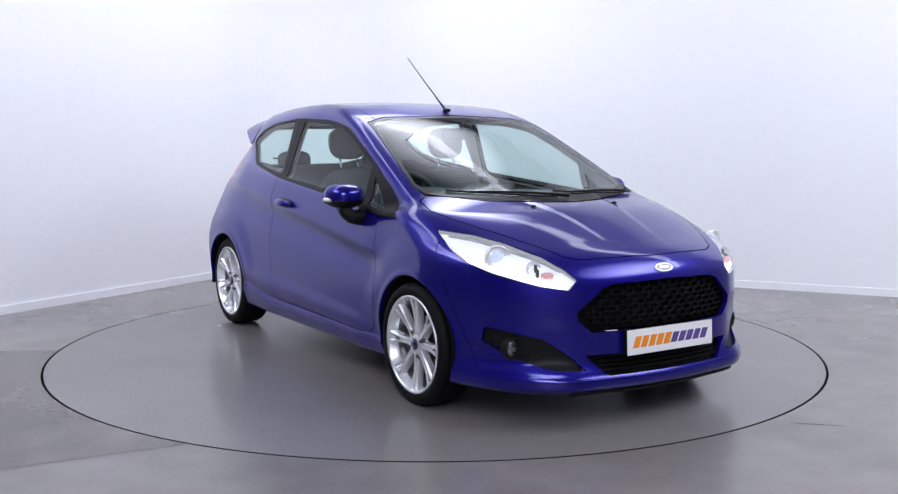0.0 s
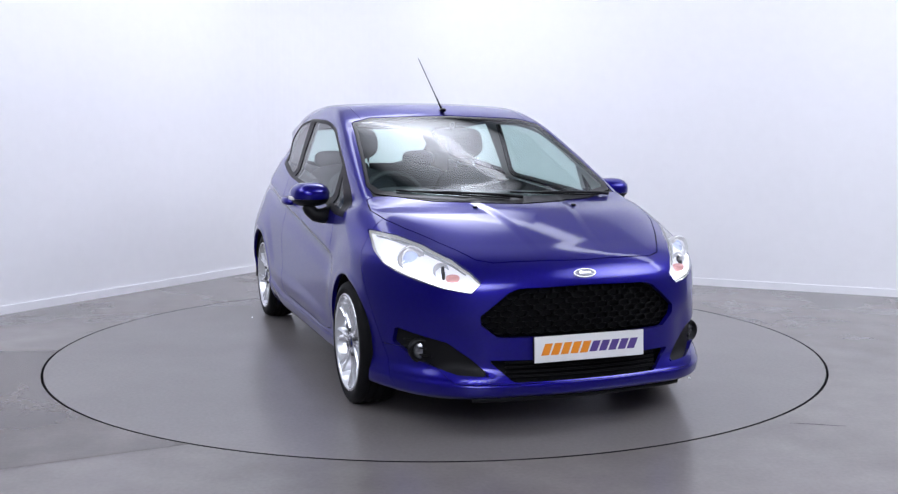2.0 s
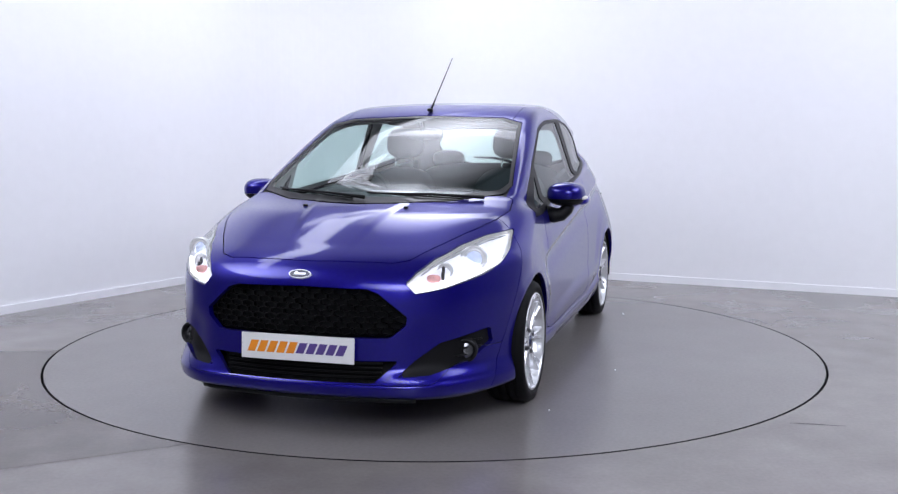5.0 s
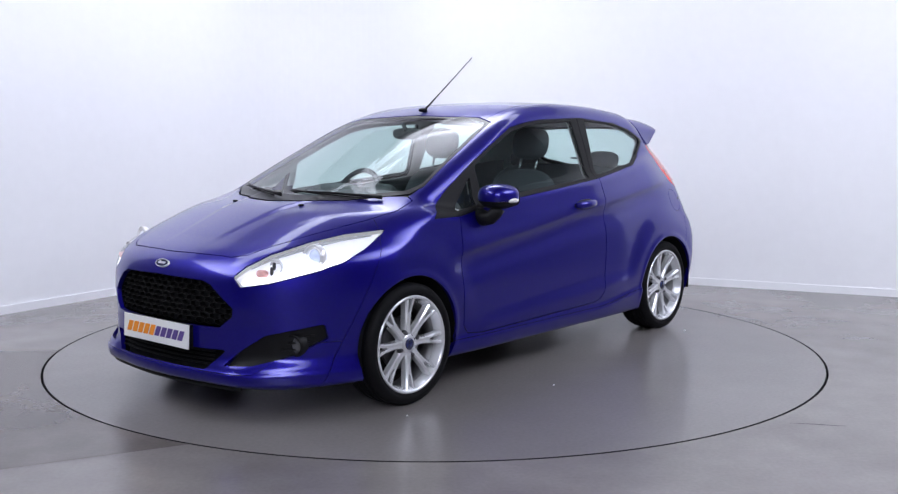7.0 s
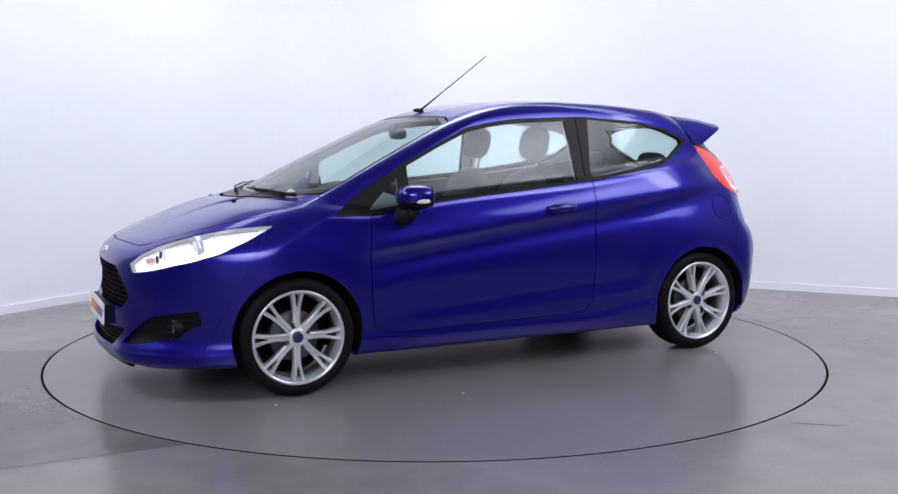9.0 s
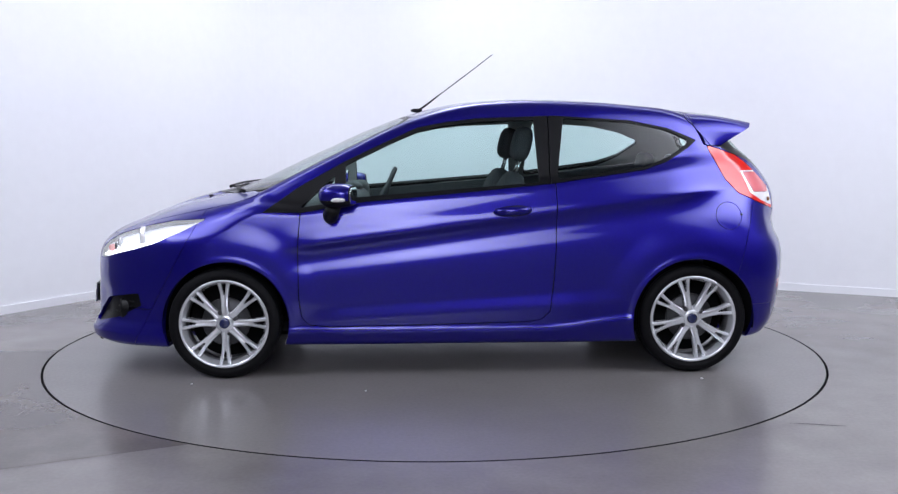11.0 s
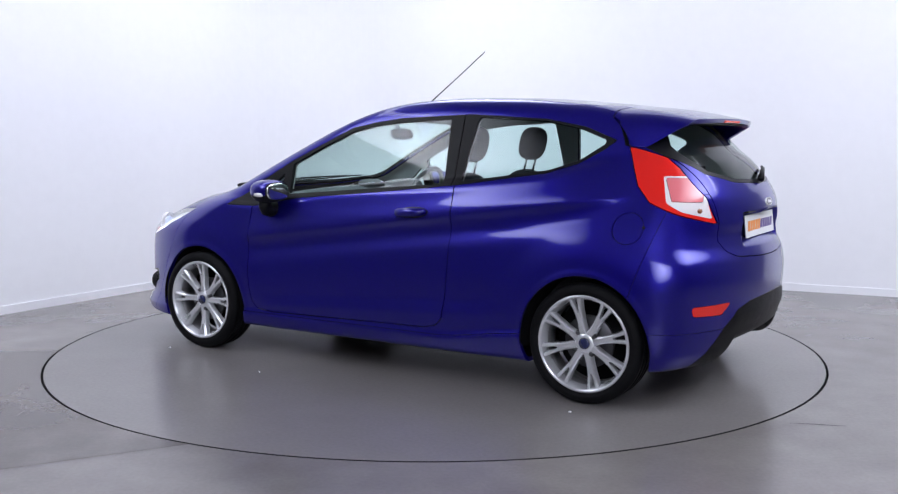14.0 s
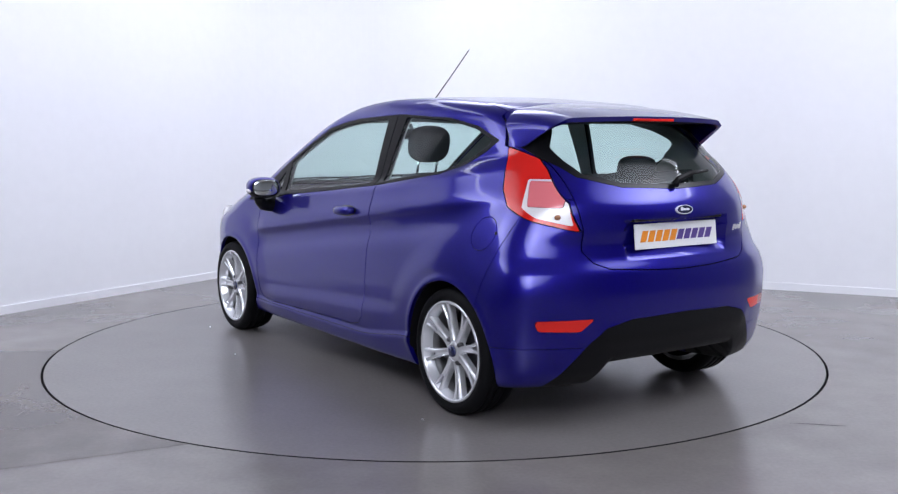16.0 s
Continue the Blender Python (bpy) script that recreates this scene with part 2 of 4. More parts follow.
    lathe(bm, [(0.0005, 0), (R_DISC - 0.007, 0)], 160, Matrix.Rotation(radians(90), 4, "X"))
    disc = part("turntable", bm, DISCMAT)
    bm = bmesh.new()
    lathe(bm, [(R_DISC - 0.007, 0), (R_DISC - 0.005, 0.0), (R_DISC - 0.004, -0.003), (R_DISC - 0.004, -0.055), (0.0005, -0.055)], 160, Matrix.Rotation(radians(90), 4, "X"))
    part("rim_band", bm, SEAM, disc, "black steel edge of the turntable")
    bm = bmesh.new()
    for x, y, r in ((-1.36, 0.98, 0.008), (1.30, 0.96, 0.006), (-1.28, -0.93, 0.007), (0.4, 1.15, 0.005)):
        blob(bm, Matrix.Translation((x, y, 0.002)) @ Matrix.Diagonal((r, r * 0.6, 0.003, 1)), u=10, v=6)
    tagged(part("flecks", bm, WHITE, disc), "small white flecks of dried paint", kind="stuff")
    return tagged(disc, "round grey concrete vehicle turntable flush with the floor", "turntable")


turntable = studio()


# ---- lamps: round soft boxes, brightest in the middle ----
def soft_box(x, y, z, r, power, tilt=0):
    m = bpy.data.materials.new("soft_box_cloth")
    m.use_nodes = True
    nt = m.node_tree
    nt.nodes.remove(nt.nodes["Principled BSDF"])
    em, tc, gr, sc, mu = (nt.nodes.new("ShaderNode" + n) for n in ("Emission", "TexCoord", "TexGradient", "Mapping", "Math"))
    gr.gradient_type = "SPHERICAL"
    sc.inputs["Scale"].default_value = (1 / r, 1 / r, 1 / r)
    mu.operation = "MULTIPLY"
    mu.inputs[1].default_value = power
    em.inputs[0].default_value = (0.880, 0.915, 1.062, 1)
    nt.links.new(tc.outputs["Object"], sc.inputs[0])
    nt.links.new(sc.outputs[0], gr.inputs[0])
    nt.links.new(gr.outputs["Fac"], mu.inputs[0])
    nt.links.new(mu.outputs[0], em.inputs[1])
    nt.links.new(em.outputs[0], nt.nodes["Material Output"].inputs[0])
    bm = bmesh.new()
    bmesh.ops.create_circle(bm, cap_ends=True, radius=r, segments=24, matrix=Matrix.Rotation(math.pi, 4, "X"))
    ob = part("soft_box", bm, m)
    ob.matrix_world = pose(x, y, z, tilt, 0, 0)
    tagged(ob, "round white studio soft box hung from the ceiling", "studio lamp", "studio lamps")
    bm = bmesh.new()
    lathe(bm, [(r * 0.3, 0.14), (r, 0.02), (r + 0.02, 0.02), (r + 0.02, -0.03), (r, -0.03)], 32, Matrix.Rotation(radians(90), 4, "X"))
    part("hood", bm, BLACK, ob, "black soft box hood", True)


soft_box(0.05, 1.6, 3.40, 1.15, 6.5)
soft_box(-3.9, -2.0, 3.40, 2.2, 7.0)
soft_box(3.9, -2.2, 3.40, 2.2, 7.5)
soft_box(0.0, -6.6, 3.1, 2.3, 8.2, 32)


def wall_fill(eye, target, length, watts):
    """An added fill strip, unseen, that lights the white wall from under the ceiling."""
    lamp = bpy.data.lights.new("wall_fill", "AREA")
    lamp.shape, lamp.size, lamp.size_y, lamp.energy = "RECTANGLE", length, 1.3, watts
    lamp.color = (0.880, 0.915, 1.062)
    new("wall_fill", lamp).matrix_world = look(eye, target)


wall_fill((-2.05, 0.06, 3.45), (-3.20, 0.78, 1.3), 3.4, 39)
wall_fill((-0.85, 2.2, 3.45), (-1.9, 3.1, 1.3), 2.2, 17)
wall_fill((1.45, 1.10, 3.45), (2.0, 2.3, 1.3), 4.4, 43)
wall_fill((4.25, -0.35, 3.45), (4.85, 0.9, 1.3), 1.8, 32)


# ---- body surface of the car: x forward, y to its left, z up ----
def curve(v, xs, ys):
    """Smooth monotone curve through a few design points (xs rising)."""
    xs, ys = np.array(xs, float), np.array(ys, float)
    h, d = np.diff(xs), np.diff(ys) / np.diff(xs)
    m = np.zeros(len(xs))
    m[0], m[-1] = d[0], d[-1]
    w1, w2 = 2 * h[1:] + h[:-1], h[1:] + 2 * h[:-1]
    same = d[:-1] * d[1:] > 0
    den = np.where(same, w1 / np.where(same, d[:-1], 1) + w2 / np.where(same, d[1:], 1), 1)
    m[1:-1] = np.where(same, (w1 + w2) / den, 0)
    v = np.asarray(v, float)
    k = np.clip(np.searchsorted(xs, v) - 1, 0, len(xs) - 2)
    t = (v - xs[k]) / h[k]
    tc = np.clip(t, 0, 1)
    out = ((1 + 2 * tc) * (1 - tc) ** 2 * ys[k] + tc * (1 - tc) ** 2 * h[k] * m[k]
           + tc * tc * (3 - 2 * tc) * ys[k + 1] + tc * tc * (tc - 1) * h[k] * m[k + 1])
    return out + np.where(t < 0, t, np.where(t > 1, t - 1, 0)) * h[k] * np.where(t < 0, m[0], m[-1])


def ease(v, a, b):
    t = np.clip((v - a) / (b - a), 0, 1)
    return t * t * (3 - 2 * t)


def smax(a, b, r):
    h = np.clip(r - np.abs(a - b), 0, None)
    return np.maximum(a, b) + h * h / (4 * r)


def smin(a, b, r):
    return -smax(-a, -b, r)


HUB_F, HUB_R, HUB_Z = 1.2445, -1.2445, 0.292


def side_y(x, z):
    """Half width of the lower body."""
    w = curve(x, (-1.95, -1.6, -1.25, -0.8, 0, 0.8, 1.25, 1.6, 2.1), (0.80, 0.838, 0.853, 0.842, 0.836, 0.840, 0.854, 0.855, 0.80))
    lean = curve(x, (-1.6, -1.1, -0.3, 0.6, 1.6), (0.15, 0.08, 0.045, 0.045, 0.06))
    y = w - lean * (np.clip(z - 0.52, 0, None) / 0.45) ** 2 - (0.05 - 0.038 * ease(x, 1.3, 1.6)) * (np.clip(0.42 - z, 0, None) / 0.25) ** 2
    # shoulder crease that rises to the tail
    fade = ease(x, 1.0, 0.75) * ease(x, -1.55, -1.1)
    d = z - (0.812 - 0.128 * x)
    y = y + fade * 0.015 * np.where(d > 0, np.exp(-(d / 0.075) ** 2), np.exp(-(d / 0.028) ** 2))
    y = y - fade * 0.014 * np.exp(-((d + 0.085) / 0.06) ** 2)
    # hollow low on the door with a light-catching ledge
    e = z - (0.375 - 0.06 * (x - 0.1))
    y = y + ease(x, 0.95, 0.6) * ease(x, -1.0, -0.5) * 0.014 * ease(e, 0.04, -0.05)
    # side skirt
    y = y + 0.017 * ease(z - 0.055 * ease(x, -0.4, -0.95), 0.282, 0.236) * ease(np.abs(x), 1.2, 0.9)
    # wheel arch bulges
    for hx in (HUB_F, HUB_R):
        r = np.hypot(x - hx, z - HUB_Z)
        y = y + 0.009 * ease(r, 0.54, 0.40) * ease(z, 0.30, 0.50)
        y = y + 0.004 * np.exp(-((r - 0.338) / 0.016) ** 2) * ease(z, 0.2, 0.3)
    # flared lower corner of the front bumper
    y = y + 0.016 * ease(z, 0.375, 0.345) * ease(x, 1.45, 1.60)
    return y


def front_x(y, z):
    x = curve(z, (0.16, 0.185, 0.222, 0.245, 0.31, 0.43, 0.58, 0.66, 0.70, 0.735, 0.8), (2.055, 2.088, 2.096, 2.082, 2.068, 2.066, 2.060, 2.045, 2.026, 1.985, 1.83))
    y = np.abs(y)
    # flared lip and hollow round the fog lamp
    x = x + 0.022 * ease(z, 0.30, 0.245) * ease(y, 0.28, 0.55)
    x = x - 0.014 * np.exp(-((y - 0.55) / 0.07) ** 2) * ease(z, 0.27, 0.32) * ease(z, 0.52, 0.42)
    return x - 0.28 * y ** 2 - 1.05 * y ** 6


def rear_x(y, z):
    x = curve(z, (0.18, 0.27, 0.42, 0.58, 0.68, 0.76, 0.93, 0.97, 1.03, 1.17, 1.30, 1.42),
              (-1.80, -1.86, -1.892, -1.905, -1.897, -1.872, -1.862, -1.852, -1.82, -1.70, -1.57, -1.43))
    # recess for the number plate
    x = x + 0.05 * ease(np.abs(y), 0.325, 0.285) * ease(z, 0.912, 0.892) * ease(z, 0.735, 0.80)
    # rolled edge of the diffuser
    x = x - 0.012 * np.exp(-((z - 0.41) / 0.05) ** 2) * ease(np.abs(y), 0.55, 0.42)
    k = 0.20 + 0.16 * ease(z, 0.6, 0.95)
    return x + k * y ** 2 + 0.20 * y ** 4


def bonnet_z(x, y):
    z = curve(x, (0.9, 1.1, 1.25, 1.40, 1.66, 1.87, 1.95, 2.01, 2.05), (1.0, 0.985, 0.963, 0.936, 0.874, 0.802, 0.764, 0.726, 0.69))
    z = z - curve(x, (0.9, 1.45, 1.75, 1.95), (0.024, 0.024, 0.046, 0.100)) * (y / 0.6) ** 2 - 0.02 * (np.abs(y) / 0.72) ** 5
    # raised power dome with two soft edges
    edge = 0.15 + 0.10 * ease(x, 1.9, 1.1)
    return z + 0.010 * ease(np.abs(y), edge + 0.035, edge - 0.02) * ease(x, 1.97, 1.75)


def belt_z(x):
    return curve(x, (-1.9, -1.3, -1.0, -0.5, 0.5, 0.85, 1.05), (1.16, 1.13, 1.085, 1.02, 0.93, 0.88, 0.86))


def floor_z(x, y):
    return 0.085 * ease(x, -1.0, -1.15) * ease(y, 0.46, 0.38) + curve(x, (-1.95, -1.7, -1.0, 1.6, 1.9, 2.1), (0.24, 0.19, 0.165, 0.165, 0.155, 0.165))


def glass_y(x, z):
    y = 0.765 - 0.29 * (z - 0.95) - 0.11 * np.clip(z - 1.0, 0, None) ** 2
    return y - 0.075 * np.clip((-x - 0.25) / 1.05, 0, None) ** 1.8 - 0.03 * np.clip((x - 0.2) / 0.8, 0, None) ** 2


def screen_x(y, z):
    return curve(z, (0.9, 0.96, 1.20, 1.41, 1.5), (1.38, 1.26, 0.755, 0.27, 0.0)) - 0.30 * y ** 2 - 0.12 * y ** 4


def roof_z(x, y):
    z = curve(x, (-1.75, -1.35, -1.05, -0.7, -0.37, -0.03, 0.24, 0.5), (1.354, 1.413, 1.449, 1.476, 1.484, 1.466, 1.427, 1.366))
    return z - 0.05 * y ** 2 - 0.06 * y ** 4


def body(x, y, z):
    """Below zero inside the car's outer skin."""
    y = np.abs(y)
    side = y - side_y(x, z)
    front = (x - front_x(y, z)) * 0.8
    rear = (rear_x(y, z) - x) * 0.8
    top = (z - bonnet_z(x, y)) * ease(x, 0.8, 1.1) + (z - belt_z(x) - 0.015) * ease(x, 1.1, 0.8)
    low = smax(smax(side, front, 0.07), rear, 0.08)
    low = smax(low, top * 0.95, 0.048)
    low = smax(low, floor_z(x, y) - z, 0.03)
    g = smax(y - glass_y(x, z), (x - screen_x(y, z)) * 0.42, 0.05)
    g = smax(g, (z - roof_z(x, y)) * 0.95, 0.07)
    g = smax(g, rear * 0.8, 0.14)
    g = smax(g, 0.84 - z, 0.05)
    return smin(low, g, 0.045)


def skin(o, d, reach=1.6):
    """Where the rays o + k d leave the body: bisection from inside."""
    lo, hi = np.zeros(len(o)), np.full(len(o), reach)
    for _ in range(34):
        mid = (lo + hi) / 2
        p = o + d * mid[:, None]
        inside = body(p[:, 0], p[:, 1], p[:, 2]) < 0
        lo, hi = np.where(inside, mid, lo), np.where(inside, hi, mid)
    return o + d * lo[:, None]


# ---- cutting the skin into panels ----
def polygon(px, pz, pts, r=0.0):
    """Signed distance to a closed outline, below zero inside; r rounds it."""
    pts = np.array(pts, float)
    best, inside = np.full(len(px), 1e9), np.zeros(len(px), bool)
    for (x0, z0), (x1, z1) in zip(pts, np.roll(pts, -1, 0)):
        ex, ez = x1 - x0, z1 - z0
        t = np.clip(((px - x0) * ex + (pz - z0) * ez) / (ex * ex + ez * ez), 0, 1)
        best = np.minimum(best, np.hypot(px - x0 - t * ex, pz - z0 - t * ez))
        cross = ((z0 > pz) != (z1 > pz))
        xc = x0 + (pz - z0) * ex / (ez if ez else 1e-12)
        inside ^= cross & (px < xc)
    return np.where(inside, -best, best) - r


def clip(V, T, f):
    """The part of the triangles where f < 0, cut exactly along f = 0."""
    f = np.where(np.abs(f) < 1e-7, 1e-7, f)
    neg = f[T] < 0
    cnt = neg.sum(1)
    keep = [T[cnt == 3]]
    newV, made, base = [], {}, len(V)

    def edge(i, j):
        key = (i, j) if i < j else (j, i)
        if key not in made:
            t = f[key[0]] / (f[key[0]] - f[key[1]])
            made[key] = base + len(newV)
            newV.append(V[key[0]] + (V[key[1]] - V[key[0]]) * t)
        return made[key]

    extra = []
    for tri, ng in zip(T[(cnt == 1) | (cnt == 2)].tolist(), neg[(cnt == 1) | (cnt == 2)].tolist()):
        if sum(ng) == 1:
            k = ng.index(True)
            a, b, c = tri[k], tri[(k + 1) % 3], tri[(k + 2) % 3]
            extra.append((a, edge(a, b), edge(c, a)))
        else:
            k = ng.index(False)
            a, b, c = tri[k], tri[(k + 1) % 3], tri[(k + 2) % 3]
            p, q = edge(a, b), edge(c, a)
            extra += [(p, b, c), (p, c, q)]
    if extra:
        keep.append(np.array(extra, int))
    V2 = np.vstack([V, np.array(newV)]) if newV else V
    T2 = np.vstack(keep)
    used, inv = np.unique(T2, return_inverse=True)
    return V2[used], inv.reshape(-1, 3)


def split(mesh, sd, gap=0.0):
    """(inside, outside) of a mesh along sd = 0 with a gap between."""
    V, T = mesh
    return clip(V, T, sd(V) + gap), clip(V, T, -sd(V) + gap)


def normals(V):
    e = 0.003
    g = [body(*(V + np.eye(3)[k] * e).T) - body(*(V - np.eye(3)[k] * e).T) for k in range(3)]
    g = np.stack(g, 1)
    return g / np.maximum(np.linalg.norm(g, axis=1, keepdims=True), 1e-9)


def panel(name, mesh, material, parent, label="", lip=0.022, offset=0.0):
    """A skin piece with turned-in edges, as one mesh."""
    V, T = mesh
    if len(T) == 0:
        return None
    N = normals(V)
    V = V + N * offset
    e = np.vstack([T[:, [0, 1]], T[:, [1, 2]], T[:, [2, 0]]])
    key = np.sort(e, 1)
    _, first, count = np.unique(key[:, 0] * (len(V) + 1) + key[:, 1], return_index=True, return_counts=True)
    rim = e[first[count == 1]]
    verts, norms, faces = V, N, T
    if lip and len(rim):
        ln = np.linalg.norm(V[rim[:, 1]] - V[rim[:, 0]], axis=1)
        rim = rim[ln > 1e-6]
        i, j = rim[:, 0], rim[:, 1]
        side = np.cross(V[j] - V[i], N[i])
        side /= np.maximum(np.linalg.norm(side, axis=1, keepdims=True), 1e-9)
        b, n = len(V), len(rim)
        verts = np.vstack([V, V[i], V[j], V[j] - N[j] * lip, V[i] - N[i] * lip])
        norms = np.vstack([N, side, side, side, side])
        q = np.arange(n)
        lipf = np.stack([b + q + n, b + q, b + q + 3 * n, b + q + 2 * n], 1)
        faces = T.tolist() + lipf.tolist()
    else:
        faces = T.tolist()
    me = bpy.data.meshes.new(name)
    me.from_pydata(verts.tolist(), [], faces)
    me.update()
    me.shade_smooth()
    me.normals_split_custom_set_from_vertices(norms.tolist())
    me.materials.append(material)
    ob = new(name, me)
    ob.parent = parent
    if label:
        tagged(ob, label)
    return ob


def halves(mesh):
    """The left and right piece of a mesh."""
    V, T = mesh
    return clip(V, T, -V[:, 1]), clip(V, T, V[:, 1])


def skin_mesh(nx=260, nt=290, nf=84):
    """The whole outer skin as a fine grid round a spine."""
    xf, xr = 1.50, -1.42
    th = np.linspace(-np.pi / 2, np.pi / 2, nt)
    rows_o, rows_d = [], []

    def add(x, fi):
        z = 0.60 + (0.75 - 0.60) * (xf - x) / (xf - xr)
        o = np.tile((x, 0.0, z), (nt, 1))
        s, c = np.sin(fi), np.cos(fi)
        d = np.stack([np.full(nt, s), c * np.cos(th), c * np.sin(th)], 1)
        rows_o.append(o)
        rows_d.append(d)
    for fi in np.linspace(np.pi / 2, 0, nf)[:-1]:
        add(xf, fi)
    for x in np.linspace(xf, xr, nx):
        add(x, 0.0)
    for fi in np.linspace(0, -np.pi / 2, nf)[1:]:
        add(xr, fi)
    P = skin(np.vstack(rows_o), np.vstack(rows_d))
    P[0:nt], P[-nt:] = P[0:nt].mean(0), P[-nt:].mean(0)
    n = len(rows_o)
    idx = np.arange(n * nt).reshape(n, nt)
    a, b, c, d = idx[:-1, :-1].ravel(), idx[:-1, 1:].ravel(), idx[1:, 1:].ravel(), idx[1:, :-1].ravel()
    T = np.vstack([np.stack([a, d, c], 1), np.stack([a, c, b], 1)])
    Q = P * np.array([1, -1, 1])
    P[:, 1] = np.where(np.abs(P[:, 1]) < 1e-6, 0, P[:, 1])
    V = np.vstack([P, Q])
    T2 = T[:, ::-1] + len(P)
    T = np.vstack([T, T2])
    # weld the two halves on the centre line
    _, first, inv = np.unique(np.round(V, 6), axis=0, return_index=True, return_inverse=True)
    V, T = V[first], inv.reshape(-1)[T]
    T = T[(T[:, 0] != T[:, 1]) & (T[:, 1] != T[:, 2]) & (T[:, 2] != T[:, 0])]
    return V, T


DLO = ((1.05, 0.872), (0.86, 1.005), (0.62, 1.137), (0.42, 1.232), (0.235, 1.316), (0.08, 1.346), (-0.08, 1.366), (-0.51, 1.382), (-0.93, 1.356), (-1.14, 1.316),
       (-1.305, 1.25), (-1.25, 1.205), (-1.13, 1.135), (-0.99, 1.09), (-0.51, 1.022), (0.0, 0.972), (0.52, 0.926), (0.84, 0.872))
DOORGLASS = ((0.60, 0.957), (0.605, 1.108), (0.415, 1.202), (0.23, 1.283), (0.08, 1.315), (-0.08, 1.334), (-0.385, 1.348), (-0.405, 1.037))
FRONTPANE = ((0.845, 0.90), (0.675, 1.055), (0.69, 0.925))
REARGLASS = ((-0.535, 1.06), (-0.575, 1.35), (-0.93, 1.328), (-1.12, 1.288), (-1.235, 1.242), (-1.13, 1.172), (-0.99, 1.122))
DOOR = ((0.845, 0.90), (0.862, 0.68), (0.858, 0.42), (0.845, 0.32), (0.81, 0.282), (0.70, 0.272), (-0.34, 0.290), (-0.42, 0.304), (-0.462, 0.345), (-0.480, 0.489), (-0.491, 0.64), (-0.50, 0.907), (-0.488, 1.2), (0.3, 1.2))
HEADLAMP = ((1.515, 0.654), (1.475, 0.615), (1.30, 0.632), (0.985, 0.683), (0.84, 0.717), (0.70, 0.772), (0.585, 0.836), (0.84, 0.822), (1.06, 0.792), (1.29, 0.746), (1.44, 0.695))
TAILLAMP = ((-1.372, 1.215), (-1.50, 1.195), (-1.60, 1.12), (-1.73, 0.98), (-1.772, 0.868), (-1.63, 0.918), (-1.515, 0.968), (-1.45, 1.04))
TAILINNER = ((-1.553, 1.080), (-1.648, 1.080), (-1.727, 0.995), (-1.755, 0.892), (-1.655, 0.925), (-1.59, 0.965))
TAILPINK = ((-1.566, 1.072), (-1.645, 1.070), (-1.715, 1.005), (-1.718, 0.968), (-1.612, 0.972))
GRILLE = ((0.0, 0.634), (0.30, 0.627), (0.345, 0.612), (0.462, 0.515), (0.458, 0.480), (0.395, 0.430), (0.0, 0.427))
INTAKE = ((0.0, 0.322), (0.425, 0.326), (0.335, 0.242), (0.0, 0.243))
FOGPANEL = ((0.44, 0.268), (0.50, 0.327), (0.59, 0.395), (0.75, 0.437), (0.757, 0.38), (0.685, 0.315), (0.56, 0.274))
BONNET = ((1.974, -0.1), (1.972, 0.05), (1.955, 0.22), (1.925, 0.38), (1.885, 0.447), (1.70, 0.55), (1.51, 0.642), (1.37, 0.692), (1.22, 0.722), (1.085, 0.705), (1.08, 0.66), (1.17, 0.50), (1.265, 0.25), (1.285, -0.1))
SCREENOUT = ((0.0, 1.392), (0.46, 1.376), (0.575, 1.347), (0.675, 1.02), (0.655, 0.985), (0.42, 0.955), (0.0, 0.945))
SCREENIN = ((0.0, 1.370), (0.44, 1.356), (0.55, 1.330), (0.643, 1.035), (0.62, 1.012), (0.42, 0.988), (0.0, 0.982))
HATCH = ((0.0, 1.5), (0.52, 1.42), (0.592, 1.225), (0.54, 1.16), (0.522, 0.97), (0.508, 0.878), (0.515, 0.78), (0.475, 0.73), (0.41, 0.705), (0.17, 0.69), (0.0, 0.686))
REARSCREEN = ((0.0, 1.36), (0.42, 1.345), (0.572, 1.225), (0.545, 1.165), (0.475, 1.092), (0.30, 1.048), (0.0, 1.036))
REARPANE = ((0.0, 1.34), (0.40, 1.325), (0.485, 1.22), (0.475, 1.165), (0.44, 1.115), (0.29, 1.076), (0.0, 1.066))
DIFFUSER = ((0.0, 0.487), (0.30, 0.478), (0.43, 0.448), (0.50, 0.385), (0.64, 0.20), (0.64, 0.05), (0.0, 0.05))
REFLECTOR = ((0.732, 0.491), (0.498, 0.493), (0.55, 0.446), (0.715, 0.453))


def both(pts):
    """A half outline (y, z) from the centre line, mirrored into a closed one."""
    pts = [p for p in pts]
    return pts + [(-y, z) for y, z in pts[::-1] if y > 1e-6]


def on_side(pts, r=0.0, near=0.35):
    return lambda V: np.maximum(polygon(V[:, 0], V[:, 2], pts, r), near - np.abs(V[:, 1]))


def on_front(pts, r=0.0, x=1.3):
    return lambda V: np.maximum(polygon(V[:, 1], V[:, 2], both(pts), r), x - V[:, 0])


def on_rear(pts, r=0.0, x=-1.2):
    return lambda V: np.maximum(polygon(V[:, 1], V[:, 2], both(pts), r), V[:, 0] - x)


def front_pair(pts, r=0.0, x=1.3):
    return lambda V: np.maximum(polygon(np.abs(V[:, 1]), V[:, 2], pts, r), x - V[:, 0])


